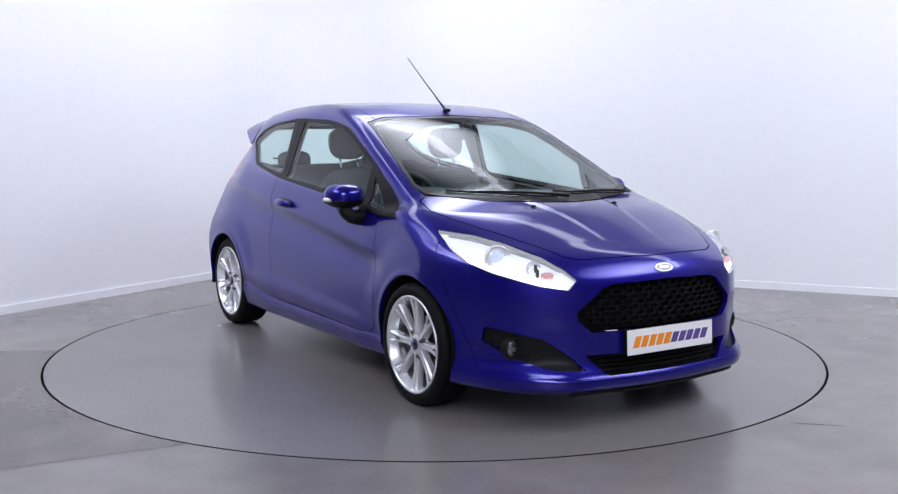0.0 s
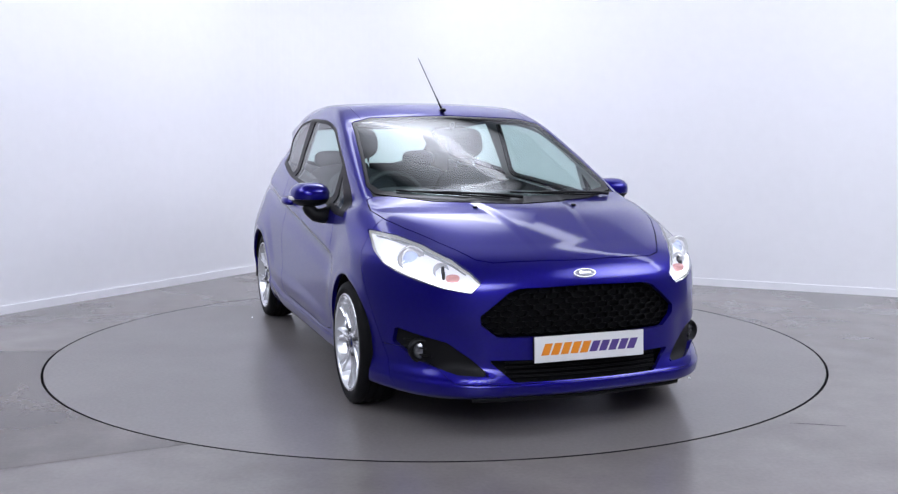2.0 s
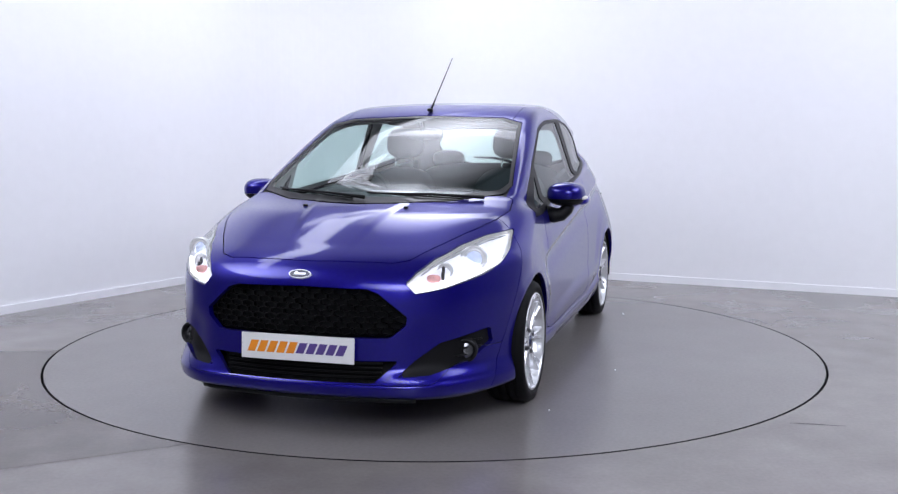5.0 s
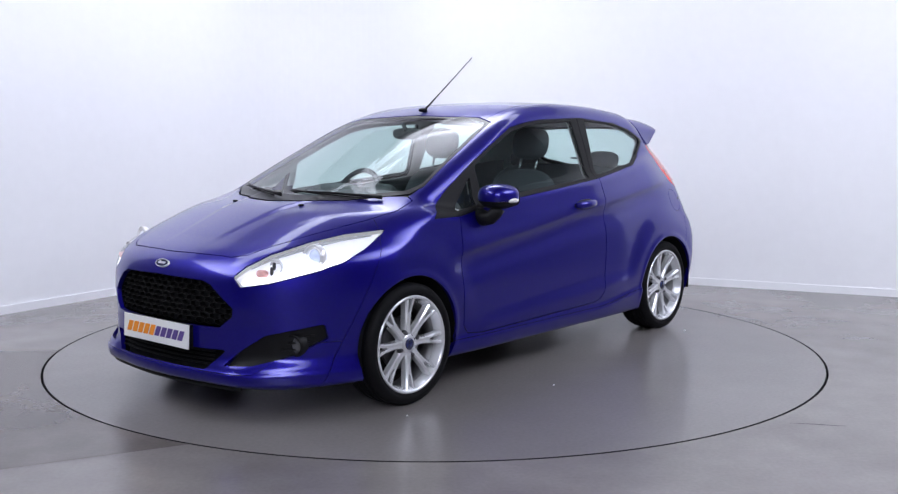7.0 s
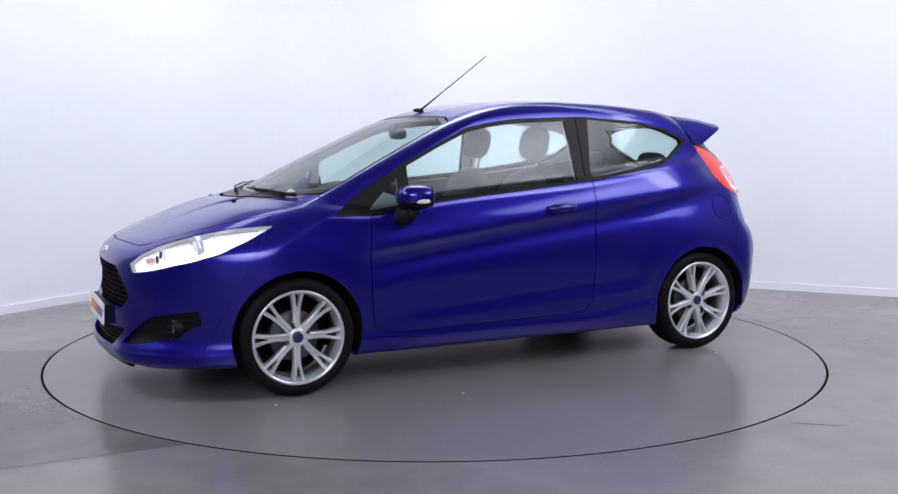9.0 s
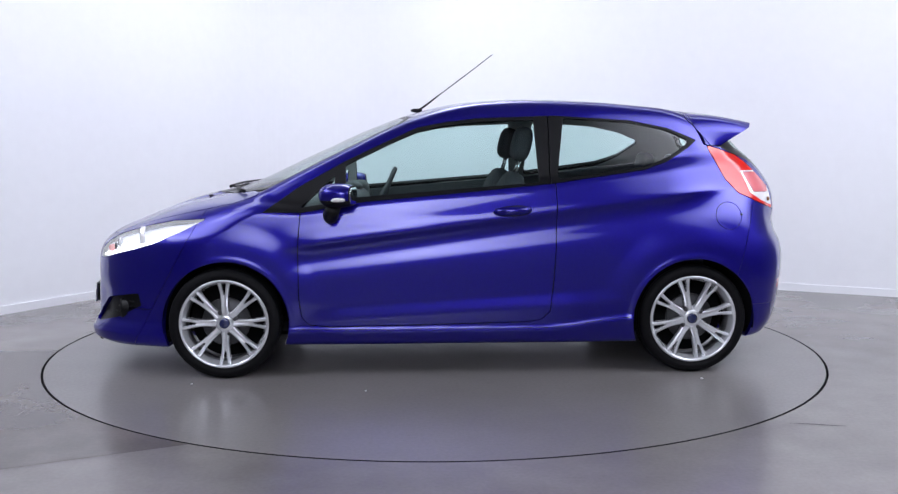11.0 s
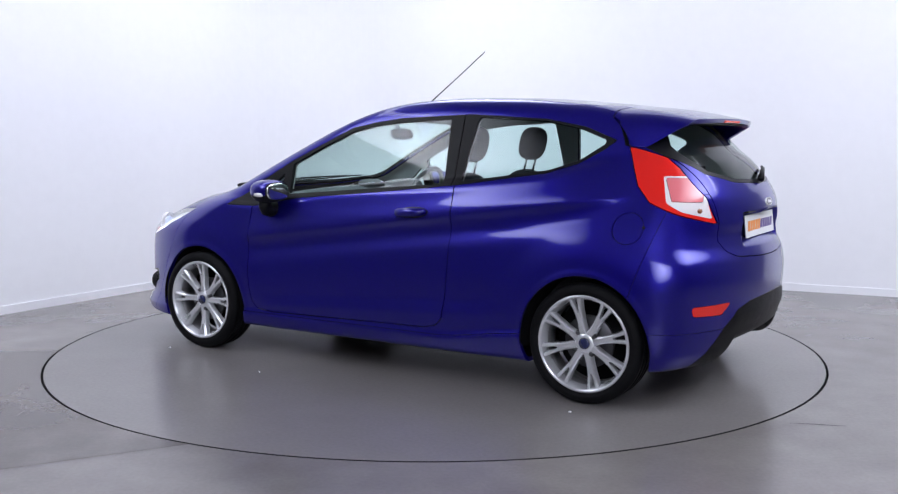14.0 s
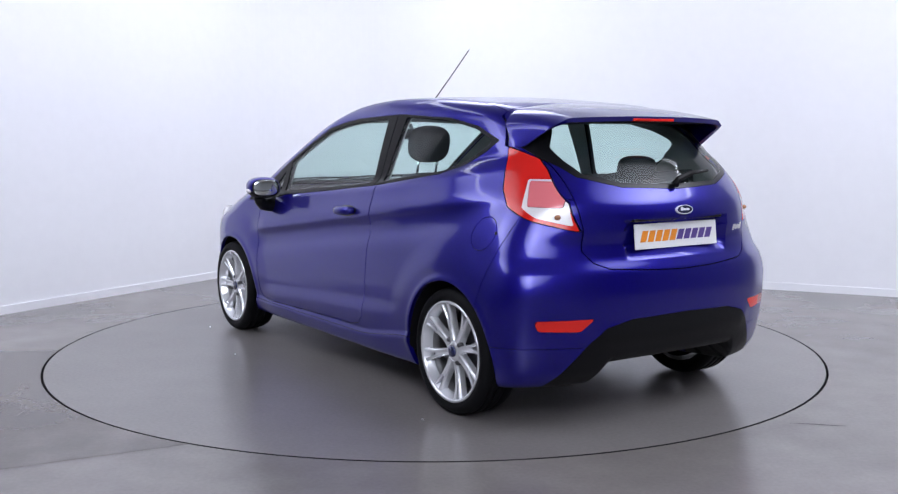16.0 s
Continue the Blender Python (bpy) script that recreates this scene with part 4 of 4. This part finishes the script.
for s, lamp, fog in ((1, lamps[0], fogs[0]), (-1, lamps[1], fogs[1])):
    # projector and daytime strip inside the lamp
    w = Vector((0.5, s * 0.355, 0)).normalized()
    p, n = skin_at(start=(1.2, s * 0.323, 0.752), way=w)
    q = Vector((1, s * 0.15, 0)).normalized()
    m = Matrix.Translation(p - n * 0.022) @ q.to_track_quat("Y", "Z").to_matrix().to_4x4()
    bm = bmesh.new()
    lathe(bm, [(0.058, -0.02), (0.060, 0.004), (0.054, 0.008), (0.046, -0.006), (0.044, 0.002), (0.038, 0.003), (0.035, -0.006)], 32, m)
    part("projector_ring", bm, SILVER, lamp, "chrome projector ring", True)
    bm = bmesh.new()
    lathe(bm, [(0.0005, 0.012), (0.015, 0.009), (0.028, 0.0), (0.036, -0.012)], 32, m)
    part("projector_lens", bm, PROJECTOR, lamp, "bluish projector lens", True)
    # strip along the lower edge
    bm = bmesh.new()
    pts = []
    for k in range(20):
        f = k / 19
        u = 1.46 + (0.80 - 1.46) * f
        z = float(curve(u, (0.70, 0.84, 0.985, 1.30, 1.475), (0.785, 0.728, 0.695, 0.644, 0.628)))
        g = np.linspace(0.40, 0.80, 60)
        xs = u + g
        ok = body(xs, g, np.full(60, z))
        i = int(np.argmin(np.abs(ok)))
        pv = np.array([[xs[i], g[i], z]])
        nv = normals(pv)[0]
        pts.append((xs[i] - nv[0] * 0.016, s * (g[i] - nv[1] * 0.016), z - nv[2] * 0.016))
    tube(bm, pts, 0.007, 8)
    part("daytime_strip", bm, LEDGLOW, lamp, "glowing white daytime strip", True)
    # grey hood along the upper edge
    bm = bmesh.new()
    pts = []
    for k in range(20):
        u = 1.42 + (0.66 - 1.42) * k / 19
        z = float(curve(u, (0.585, 0.84, 1.06, 1.29, 1.44), (0.826, 0.812, 0.782, 0.736, 0.686)))
        g = np.linspace(0.30, 0.80, 90)
        i = int(np.argmin(np.abs(body(u + g, g, np.full(90, z)))))
        nv = normals(np.array([[u + g[i], g[i], z]]))[0]
        pts.append((u + g[i] - nv[0] * 0.013, s * (g[i] - nv[1] * 0.013), z - nv[2] * 0.013))
    tube(bm, pts, [0.003 + 0.005 * math.sin(math.pi * k / 19) for k in range(20)], 8)
    part("lamp_hood", bm, LINING, lamp, "grey hood inside the lamp", True)
    # main-beam cup between projector and indicator
    p, n = skin_at(start=(1.3, s * 0.30, 0.716), way=Vector((0.56, s * 0.30, 0)).normalized())
    m2 = Matrix.Translation(p - n * 0.026) @ q.to_track_quat("Y", "Z").to_matrix().to_4x4()
    bm = bmesh.new()
    lathe(bm, [(0.010, -0.012), (0.022, -0.004), (0.031, 0.008), (0.034, 0.009), (0.035, 0.0)], 28, m2)
    part("main_beam_cup", bm, SILVER, lamp, "chrome main-beam reflector", True)
    # dark partitions between the reflectors
    for dx, dy, zz in ((0.547, 0.262, 0.712), (0.547, 0.258, 0.690)):
        p, n = skin_at(start=(1.3, s * 0.32, zz), way=Vector((dx, s * dy, 0)).normalized())
        bm = bmesh.new()
        blob(bm, Matrix.Translation(p - n * 0.020) @ Matrix.Diagonal((0.007, 0.007, 0.020, 1)), 3, 12, 8)
        part("reflector_rib", bm, DARKMETAL, lamp, "grey lamp partition", True)
    # indicator bulb near the inner end
    p, n = skin_at(start=(1.3, s * 0.32, 0.680), way=Vector((0.58, s * 0.230, 0)).normalized())
    bm = bmesh.new()
    blob(bm, Matrix.Translation(p - n * 0.022) @ Matrix.Diagonal((0.02, 0.030, 0.018, 1)))
    part("indicator_bulb", bm, AMBER, lamp, "amber indicator bulb", True)
    # fog lamp
    p, n = skin_at(start=(1.2, s * 0.44, 0.352), way=Vector((0.93, s * 0.37, 0)).normalized())
    q = Vector((1, s * 0.25, 0)).normalized()
    m = Matrix.Translation(p - n * 0.030 + q * 0.006) @ q.to_track_quat("Y", "Z").to_matrix().to_4x4()
    bm = bmesh.new()
    lathe(bm, [(0.036, 0.004), (0.040, 0.020), (0.048, 0.022), (0.054, 0.012), (0.058, -0.02)], 32, m)
    part("fog_bezel", bm, BLACK, fog, "black fog lamp bezel", True)
    bm = bmesh.new()
    lathe(bm, [(0.0005, 0.014), (0.024, 0.011), (0.038, 0.004)], 32, m)
    part("fog_lens", bm, FOGGLASS, fog, "clear fog lamp lens", True)
    # ribs across the fog lamp surround
    for k, zz in enumerate((0.335, 0.365, 0.395)):
        bm = bmesh.new()
        pts = []
        for yy in np.linspace((0.645, 0.665, 0.69)[k], 0.735, 6):
            o, w2 = skin_at(1.0, s * yy, zz)
            pts.append(o - w2 * 0.012)
        tube(bm, pts, 0.004, 6)
        part("surround_rib", bm, BLACK, fog, "", True)
    # washer jets on the bonnet
    p, n = skin_at(1.41, s * 0.26, 0.7, (0, 0, 1))
    bm = bmesh.new()
    blob(bm, Matrix.Translation(p + n * 0.004) @ Matrix.Diagonal((0.014, 0.011, 0.006, 1)), u=16, v=10)
    part("washer_jet", bm, BLACK, hood, "black washer jet", True)


# black blade under the front lip and the catch of the fuel flap
bm = bmesh.new()
tube(bm, [(front_x(np.array([y]), np.array([0.19]))[0] - 0.040, y, 0.162) for y in np.linspace(-0.50, 0.50, 25)], 0.012, 8)
part("splitter_blade", bm, BLACK, car, "black blade under the front lip", True)
p, n = skin_at(-1.512, 0, 0.852, (0, 1, 0))
bm = bmesh.new()
blob(bm, Matrix.Translation(p) @ Matrix.Diagonal((0.008, 0.005, 0.008, 1)), 2, 12, 8)
part("flap_catch", bm, GLOSSBLACK, car, "dark catch beside the fuel flap", True)


# ---- mirrors, handles, aerial, wipers, spoiler ----
for s, door in ((1, doors[0]), (-1, doors[1])):
    arm = bmesh.new()
    tube(arm, [(0.69, s * 0.79, 0.865), (0.69, s * 0.84, 0.855), (0.685, s * 0.875, 0.86), (0.675, s * 0.90, 0.885), (0.665, s * 0.91, 0.91)], [0.045, 0.040, 0.036, 0.034, 0.034], 16)
    mirror = part("door_mirror", arm, BLACK, door, "black mirror foot", True)
    m = Matrix.Translation((0.645, s * 0.893, 0.966)) @ Matrix.Rotation(radians(-12 * s), 4, "Z")
    bm = bmesh.new()
    blob(bm, m @ Matrix.Diagonal((0.100, 0.098, 0.063, 1)), 2.5, 40, 26)
    bmesh.ops.bisect_plane(bm, geom=bm.verts[:] + bm.edges[:] + bm.faces[:], plane_co=m @ Vector((-0.075, 0, 0)), plane_no=(m.to_3x3() @ Vector((-1, 0, 0))), clear_outer=True)
    tmp = bm.copy()
    bmesh.ops.bisect_plane(bm, geom=bm.verts[:] + bm.edges[:] + bm.faces[:], plane_co=m @ Vector((0, 0, -0.022)), plane_no=(0, 0, -1), clear_outer=True)
    part("mirror_cap", bm, PAINT, mirror, "blue mirror cap", True)
    bmesh.ops.bisect_plane(tmp, geom=tmp.verts[:] + tmp.edges[:] + tmp.faces[:], plane_co=m @ Vector((0, 0, -0.0225)), plane_no=(0, 0, 1), clear_outer=True)
    part("mirror_base", tmp, BLACK, mirror, "black mirror underside", True)
    bm = bmesh.new()
    blob(bm, m @ Matrix.Translation((-0.074, 0, 0)) @ Matrix.Diagonal((0.006, 0.080, 0.051, 1)), 3, 32, 16)
    part("mirror_rim", bm, BLACK, mirror, "", True)
    bm = bmesh.new()
    blob(bm, m @ Matrix.Translation((-0.077, 0, 0)) @ Matrix.Diagonal((0.007, 0.073, 0.045, 1)), 3, 32, 16)
    part("mirror_glass", bm, MIRROR, mirror, "mirror glass", True)
    bm = bmesh.new()
    blob(bm, m @ Matrix.Translation((-0.005, s * 0.066, -0.018)) @ Matrix.Rotation(radians(-20 * s), 4, "Z") @ Matrix.Diagonal((0.055, 0.034, 0.0135, 1)), 3, 32, 16)
    part("mirror_indicator", bm, CLEARLENS, mirror, "clear mirror indicator", True)
    # door handle over a black oval that paints in the hollow's shade
    p, n = skin_at(-0.265, 0, 0.875, (0, s, 0))
    hm = Matrix.Translation(p) @ Matrix.Rotation(radians(4.5), 4, "Y")
    bm = bmesh.new()
    blob(bm, hm @ Matrix.Translation((0, -s * 0.001, -0.006)) @ Matrix.Diagonal((0.106, 0.007, 0.037, 1)), 2.2, 40, 16)
    part("handle_shade", bm, GLOSSBLACK, door, "black oval in place of the handle recess's shade", True)
    bm = bmesh.new()
    tube(bm, [tuple(hm @ Vector(q)) for q in ((0.088, 0, 0.006), (0.07, s * 0.020, 0.006), (0.03, s * 0.032, 0.005), (-0.03, s * 0.032, 0.003), (-0.07, s * 0.022, 0.002), (-0.09, 0, 0.002))], [0.015, 0.021, 0.023, 0.023, 0.021, 0.015], 14)
    part("door_handle", bm, PAINT, door, "blue pull handle", True)

# aerial, raked back
bm = bmesh.new()
blob(bm, Matrix.Translation((0.225, 0, 1.425)) @ Matrix.Diagonal((0.035, 0.016, 0.012, 1)), 2.2, 24, 12)
aerial = part("aerial", bm, BLACK, car, "black aerial foot", True)
bm = bmesh.new()
tube(bm, [(0.22, 0, 1.42), (0.155, 0, 1.467), (0.10, 0, 1.509)], [0.007, 0.0055, 0.004], 8)
part("aerial_base", bm, BLACK, aerial, "", True)
bm = bmesh.new()
tube(bm, [(0.10, 0, 1.509), (-0.06, 0, 1.628), (-0.232, 0, 1.759)], [0.0034, 0.0030, 0.0026], 6)
part("aerial_rod", bm, BLACK, aerial, "thin dark aerial rod", True)


def on_screen(y, z, off):
    p, n = skin_at(0.0, y, z, (1, 0, 0))
    return p + n * off


for y0, y1, z1 in ((0.02, -0.52, 0.995), (0.58, 0.03, 0.985)):
    bm = bmesh.new()
    a, b = on_screen(y0, 0.975, 0.02), on_screen(y1, z1, 0.016)
    pts = [on_screen(y0 + (y1 - y0) * f, 0.960 + (z1 - 0.010 - 0.960) * f, 0.014 + 0.008 * math.sin(f * 3.1)) for f in np.linspace(0, 1, 9)]
    tube(bm, pts, [0.010, 0.008, 0.007, 0.006, 0.006, 0.005, 0.005, 0.004, 0.003], 8)
    w = part("wiper_arm", bm, BLACK, car, "black windscreen wiper", True)
    bm = bmesh.new()
    pts = [on_screen(y0 + (y1 - y0) * f, 0.957 + (z1 - 0.957) * f, 0.006) for f in np.linspace(0.12, 1.06, 9)]
    tube(bm, pts, 0.0045, 6)
    part("wiper_blade", bm, BLACK, w, "", True)

# rear wiper
bm = bmesh.new()


def on_back(y, z, off):
    p, n = skin_at(-1.2, y, z, (-1, 0, 0))
    return p + n * off


tube(bm, [on_back(0.02, 1.045, 0.015), on_back(0.0, 1.06, 0.030), on_back(-0.12, 1.085, 0.030), on_back(-0.27, 1.10, 0.016)], [0.018, 0.014, 0.010, 0.006], 10)
part("rear_wiper", bm, BLACK, tailgate, "black rear wiper", True)


def spoiler():
    """Roof spoiler that wraps down at both sides."""
    nu, nv = 57, 14
    top = []
    for i in range(nu):
        s = -1 + 2 * i / (nu - 1)
        a = abs(s)
        if a < 0.84:
            y = a / 0.84 * 0.545
            zl = float(roof_z(np.array([-1.268]), np.array([y]))[0]) + 0.003 - 0.05 * ease(np.array(y), 0.47, 0.56)
            lead = Vector((-1.268 - 0.02 * (y / 0.5) ** 4, y, float(zl)))
            trail = Vector((-1.69 + 0.12 * y * y + 0.02 * (y / 0.5) ** 6, y * 0.985, 1.357 - 0.045 * y * y - 0.03 * float(ease(np.array(y), 0.47, 0.56))))
        else:
            f = (a - 0.84) / 0.16
            lead = Vector((-1.29 - 0.10 * f, 0.545 + 0.045 * f, 1.335 - 0.112 * f))
            trail = Vector((-1.615 + 0.165 * f, 0.537 + 0.035 * f, 1.315 - 0.095 * f))
        on, out = skin_at(start=(lead.x, 0.0, 0.95), way=Vector((0, lead.y, lead.z - 0.95)).normalized())
        lead = on + out * 0.004
        row = []
        for j in range(nv):
            t = j / (nv - 1)
            p = lead.lerp(trail, t)
            p.z += 0.010 * math.sin(math.pi * t) * (1 if a < 0.84 else 0) - (0.0 if a < 0.84 else 0)
            if s < 0:
                p.y = -p.y
            row.append(p)
        top.append(row)
    bm = bmesh.new()
    A = [[bm.verts.new(p) for p in r] for r in top]
    B = []
    for i, r in enumerate(top):
        s = -1 + 2 * i / (nu - 1)
        w = float(ease(np.array(abs(s)), 0.70, 0.92))
        B.append([bm.verts.new(p + Vector((0.012 * (j / nv), -math.copysign(0.018, s) * w, -0.020 * (1 - w) - 0.008 * (1 - j / nv)))) for j, p in enumerate(r)])
    for i in range(nu - 1):
        for j in range(nv - 1):
            bm.faces.new((A[i][j], A[i][j + 1], A[i + 1][j + 1], A[i + 1][j]))
            bm.faces.new((B[i][j], B[i + 1][j], B[i + 1][j + 1], B[i][j + 1]))
        bm.faces.new((A[i][-1], B[i][-1], B[i + 1][-1], A[i + 1][-1]))
        bm.faces.new((A[i][0], A[i + 1][0], B[i + 1][0], B[i][0]))
    for i in (0, nu - 1):
        for j in range(nv - 1):
            bm.faces.new((A[i][j], A[i][j + 1], B[i][j + 1], B[i][j]))
    bmesh.ops.recalc_face_normals(bm, faces=bm.faces)
    sp = part("roof_spoiler", bm, PAINT, tailgate, "blue roof spoiler", True)
    sp.data.set_sharp_from_angle(angle=radians(40))
    bm = bmesh.new()
    box(bm, -1.675, 0, 1.342, 0.02, 0.26, 0.014, None, 0.004)
    part("brake_light", bm, RED, sp, "red high brake light")
    # black under-panel
    bm = bmesh.new()
    box(bm, -1.50, 0, 1.333, 0.22, 0.86, 0.012, Matrix.Rotation(0.0, 4, "Y"), 0.004)
    part("spoiler_underside", bm, BLACK, sp, "black spoiler underside")


spoiler()


# ---- cabin ----
def seat(x, y, name, label):
    s = empty(name, car)
    tagged(s, label)
    bm = bmesh.new()
    blob(bm, pose(x + 0.02, y, 0.48, 0, -8, 0) @ Matrix.Diagonal((0.26, 0.25, 0.09, 1)), 3.2)
    part("cushion", bm, CLOTH, s, "", True)
    bm = bmesh.new()
    blob(bm, pose(x - 0.295, y, 0.775, 0, -17, 0) @ Matrix.Diagonal((0.085, 0.245, 0.305, 1)), 3.0)
    part("backrest", bm, CLOTH, s, "", True)
    bm = bmesh.new()
    blob(bm, pose(x - 0.415, y, 1.228, 0, -13, 0) @ Matrix.Diagonal((0.055, 0.125, 0.100, 1)), 2.8)
    part("headrest", bm, CLOTH, s, "", True)
    for d in (-0.06, 0.06):
        bm = bmesh.new()
        tube(bm, [(x - 0.375, y + d, 1.03), (x - 0.41, y + d, 1.16)], 0.007, 8)
        part("headrest_post", bm, CHROME, s, "chrome headrest post", True)


seat(0.05, -0.36, "driver_seat", "charcoal cloth driver seat")
seat(0.05, 0.36, "passenger_seat", "charcoal cloth front passenger seat")
rear = empty("rear_bench", car)
bm = bmesh.new()
blob(bm, pose(-0.83, 0, 0.52, 0, -6, 0) @ Matrix.Diagonal((0.26, 0.58, 0.10, 1)), 4)
part("cushion", bm, CLOTH, rear, "", True)
bm = bmesh.new()
blob(bm, pose(-1.14, 0, 0.80, 0, -20, 0) @ Matrix.Diagonal((0.08, 0.56, 0.29, 1)), 4)
part("backrest", bm, CLOTH, rear, "", True)
for y in (-0.33, 0.33):
    bm = bmesh.new()
    blob(bm, pose(-1.25, y, 1.11, 0, -12, 0) @ Matrix.Diagonal((0.045, 0.12, 0.06, 1)), 3)
    part("headrest", bm, CLOTH, rear, "", True)
bm = bmesh.new()
blob(bm, pose(0.80, 0, 0.80, 0, 8, 0) @ Matrix.Diagonal((0.30, 0.66, 0.15, 1)), 4)
part("dashboard", bm, TRIM, car, "dark grey dashboard", True)
bm = bmesh.new()
blob(bm, pose(0.62, -0.36, 0.93, 0, 10, 0) @ Matrix.Diagonal((0.10, 0.19, 0.06, 1)), 3)
part("instrument_cowl", bm, TRIM, car, "", True)
bm = bmesh.new()
blob(bm, pose(0.60, 0, 0.95, 0, -25, 0) @ Matrix.Diagonal((0.04, 0.12, 0.05, 1)), 4)
part("centre_display", bm, TRIM, car, "", True)
bm = bmesh.new()
m = Matrix.Translation((0.43, -0.36, 0.90)) @ Matrix.Rotation(radians(-24), 4, "Y") @ Matrix.Rotation(radians(90), 4, "Z")
ringp = []
for k in range(33):
    a = 2 * math.pi * k / 32
    ringp.append((0.18 * math.cos(a), 0, 0.18 * math.sin(a)))
tube(bm, ringp, 0.015, 10, m)
wheel_ring = part("steering_wheel", bm, TRIM, car, "black steering wheel", True)
bm = bmesh.new()
blob(bm, m @ Matrix.Diagonal((0.07, 0.025, 0.06, 1)), 3)
for a in (0, 180, 270):
    tube(bm, [(0.05 * math.cos(radians(a)), 0, 0.05 * math.sin(radians(a))), (0.175 * math.cos(radians(a)), 0, 0.175 * math.sin(radians(a)))], [0.022, 0.014], 8, m)
part("wheel_boss", bm, TRIM, wheel_ring, "", True)
bm = bmesh.new()
blob(bm, pose(0.36, 0, 1.285, 0, 15, 0) @ Matrix.Diagonal((0.018, 0.115, 0.034, 1)), 3)
tube(bm, [(0.37, 0, 1.30), (0.40, 0, 1.345)], 0.012, 8)
part("rear_view_mirror", bm, TRIM, car, "dark interior mirror", True)
# inner door cards and cabin floor
for s, door in ((1, doors[0]), (-1, doors[1])):
    bm = bmesh.new()
    prism(bm, [(0.80, 0.30), (-0.42, 0.32), (-0.46, 1.00), (0.52, 0.92), (0.80, 0.86)], s * 0.70, s * 0.735)
    part("door_card", bm, TRIM, door, "dark grey inner door panel")
    bm = bmesh.new()
    prism(bm, [(-0.48, 0.30), (-1.35, 0.45), (-1.35, 1.10), (-0.99, 1.07), (-0.48, 1.00)], s * 0.60, s * 0.64)
    part("rear_side_trim", bm, TRIM, car, "dark grey rear side panel")
bm = bmesh.new()
box(bm, -0.1, 0, 0.24, 2.5, 1.3, 0.05)
box(bm, 1.12, 0, 0.56, 0.06, 1.3, 0.6)
box(bm, -1.45, 0, 0.95, 0.5, 1.0, 0.02)
part("cabin_floor", bm, SEAM, car, "dark cabin floor and bulkhead")


# ---- the turn of the table with the car on it ----
def motions():
    turns = ((0, -58.11), (0.5, -58.94), (1, -61.42), (1.5, -65.31), (2, -70.72), (3, -83.18), (4, -95.43), (5, -107.51), (6, -119.43), (7, -131.23), (8, -142.94), (9, -154.57),
             (10, -166.16), (11, -177.74), (12, -189.33), (13, -200.96), (14, -212.65), (15, -224.45), (16, -236.36))
    walk(turntable, [(t, pose(0, 0, 0, 0, 0, a)) for t, a in turns])
    rows = []
    for t, a in turns:
        rows.append((t, pose(0, 0, 0, 0, 0, a) @ pose(-0.106, 0, 0.0)))
    walk(car, rows)


motions()
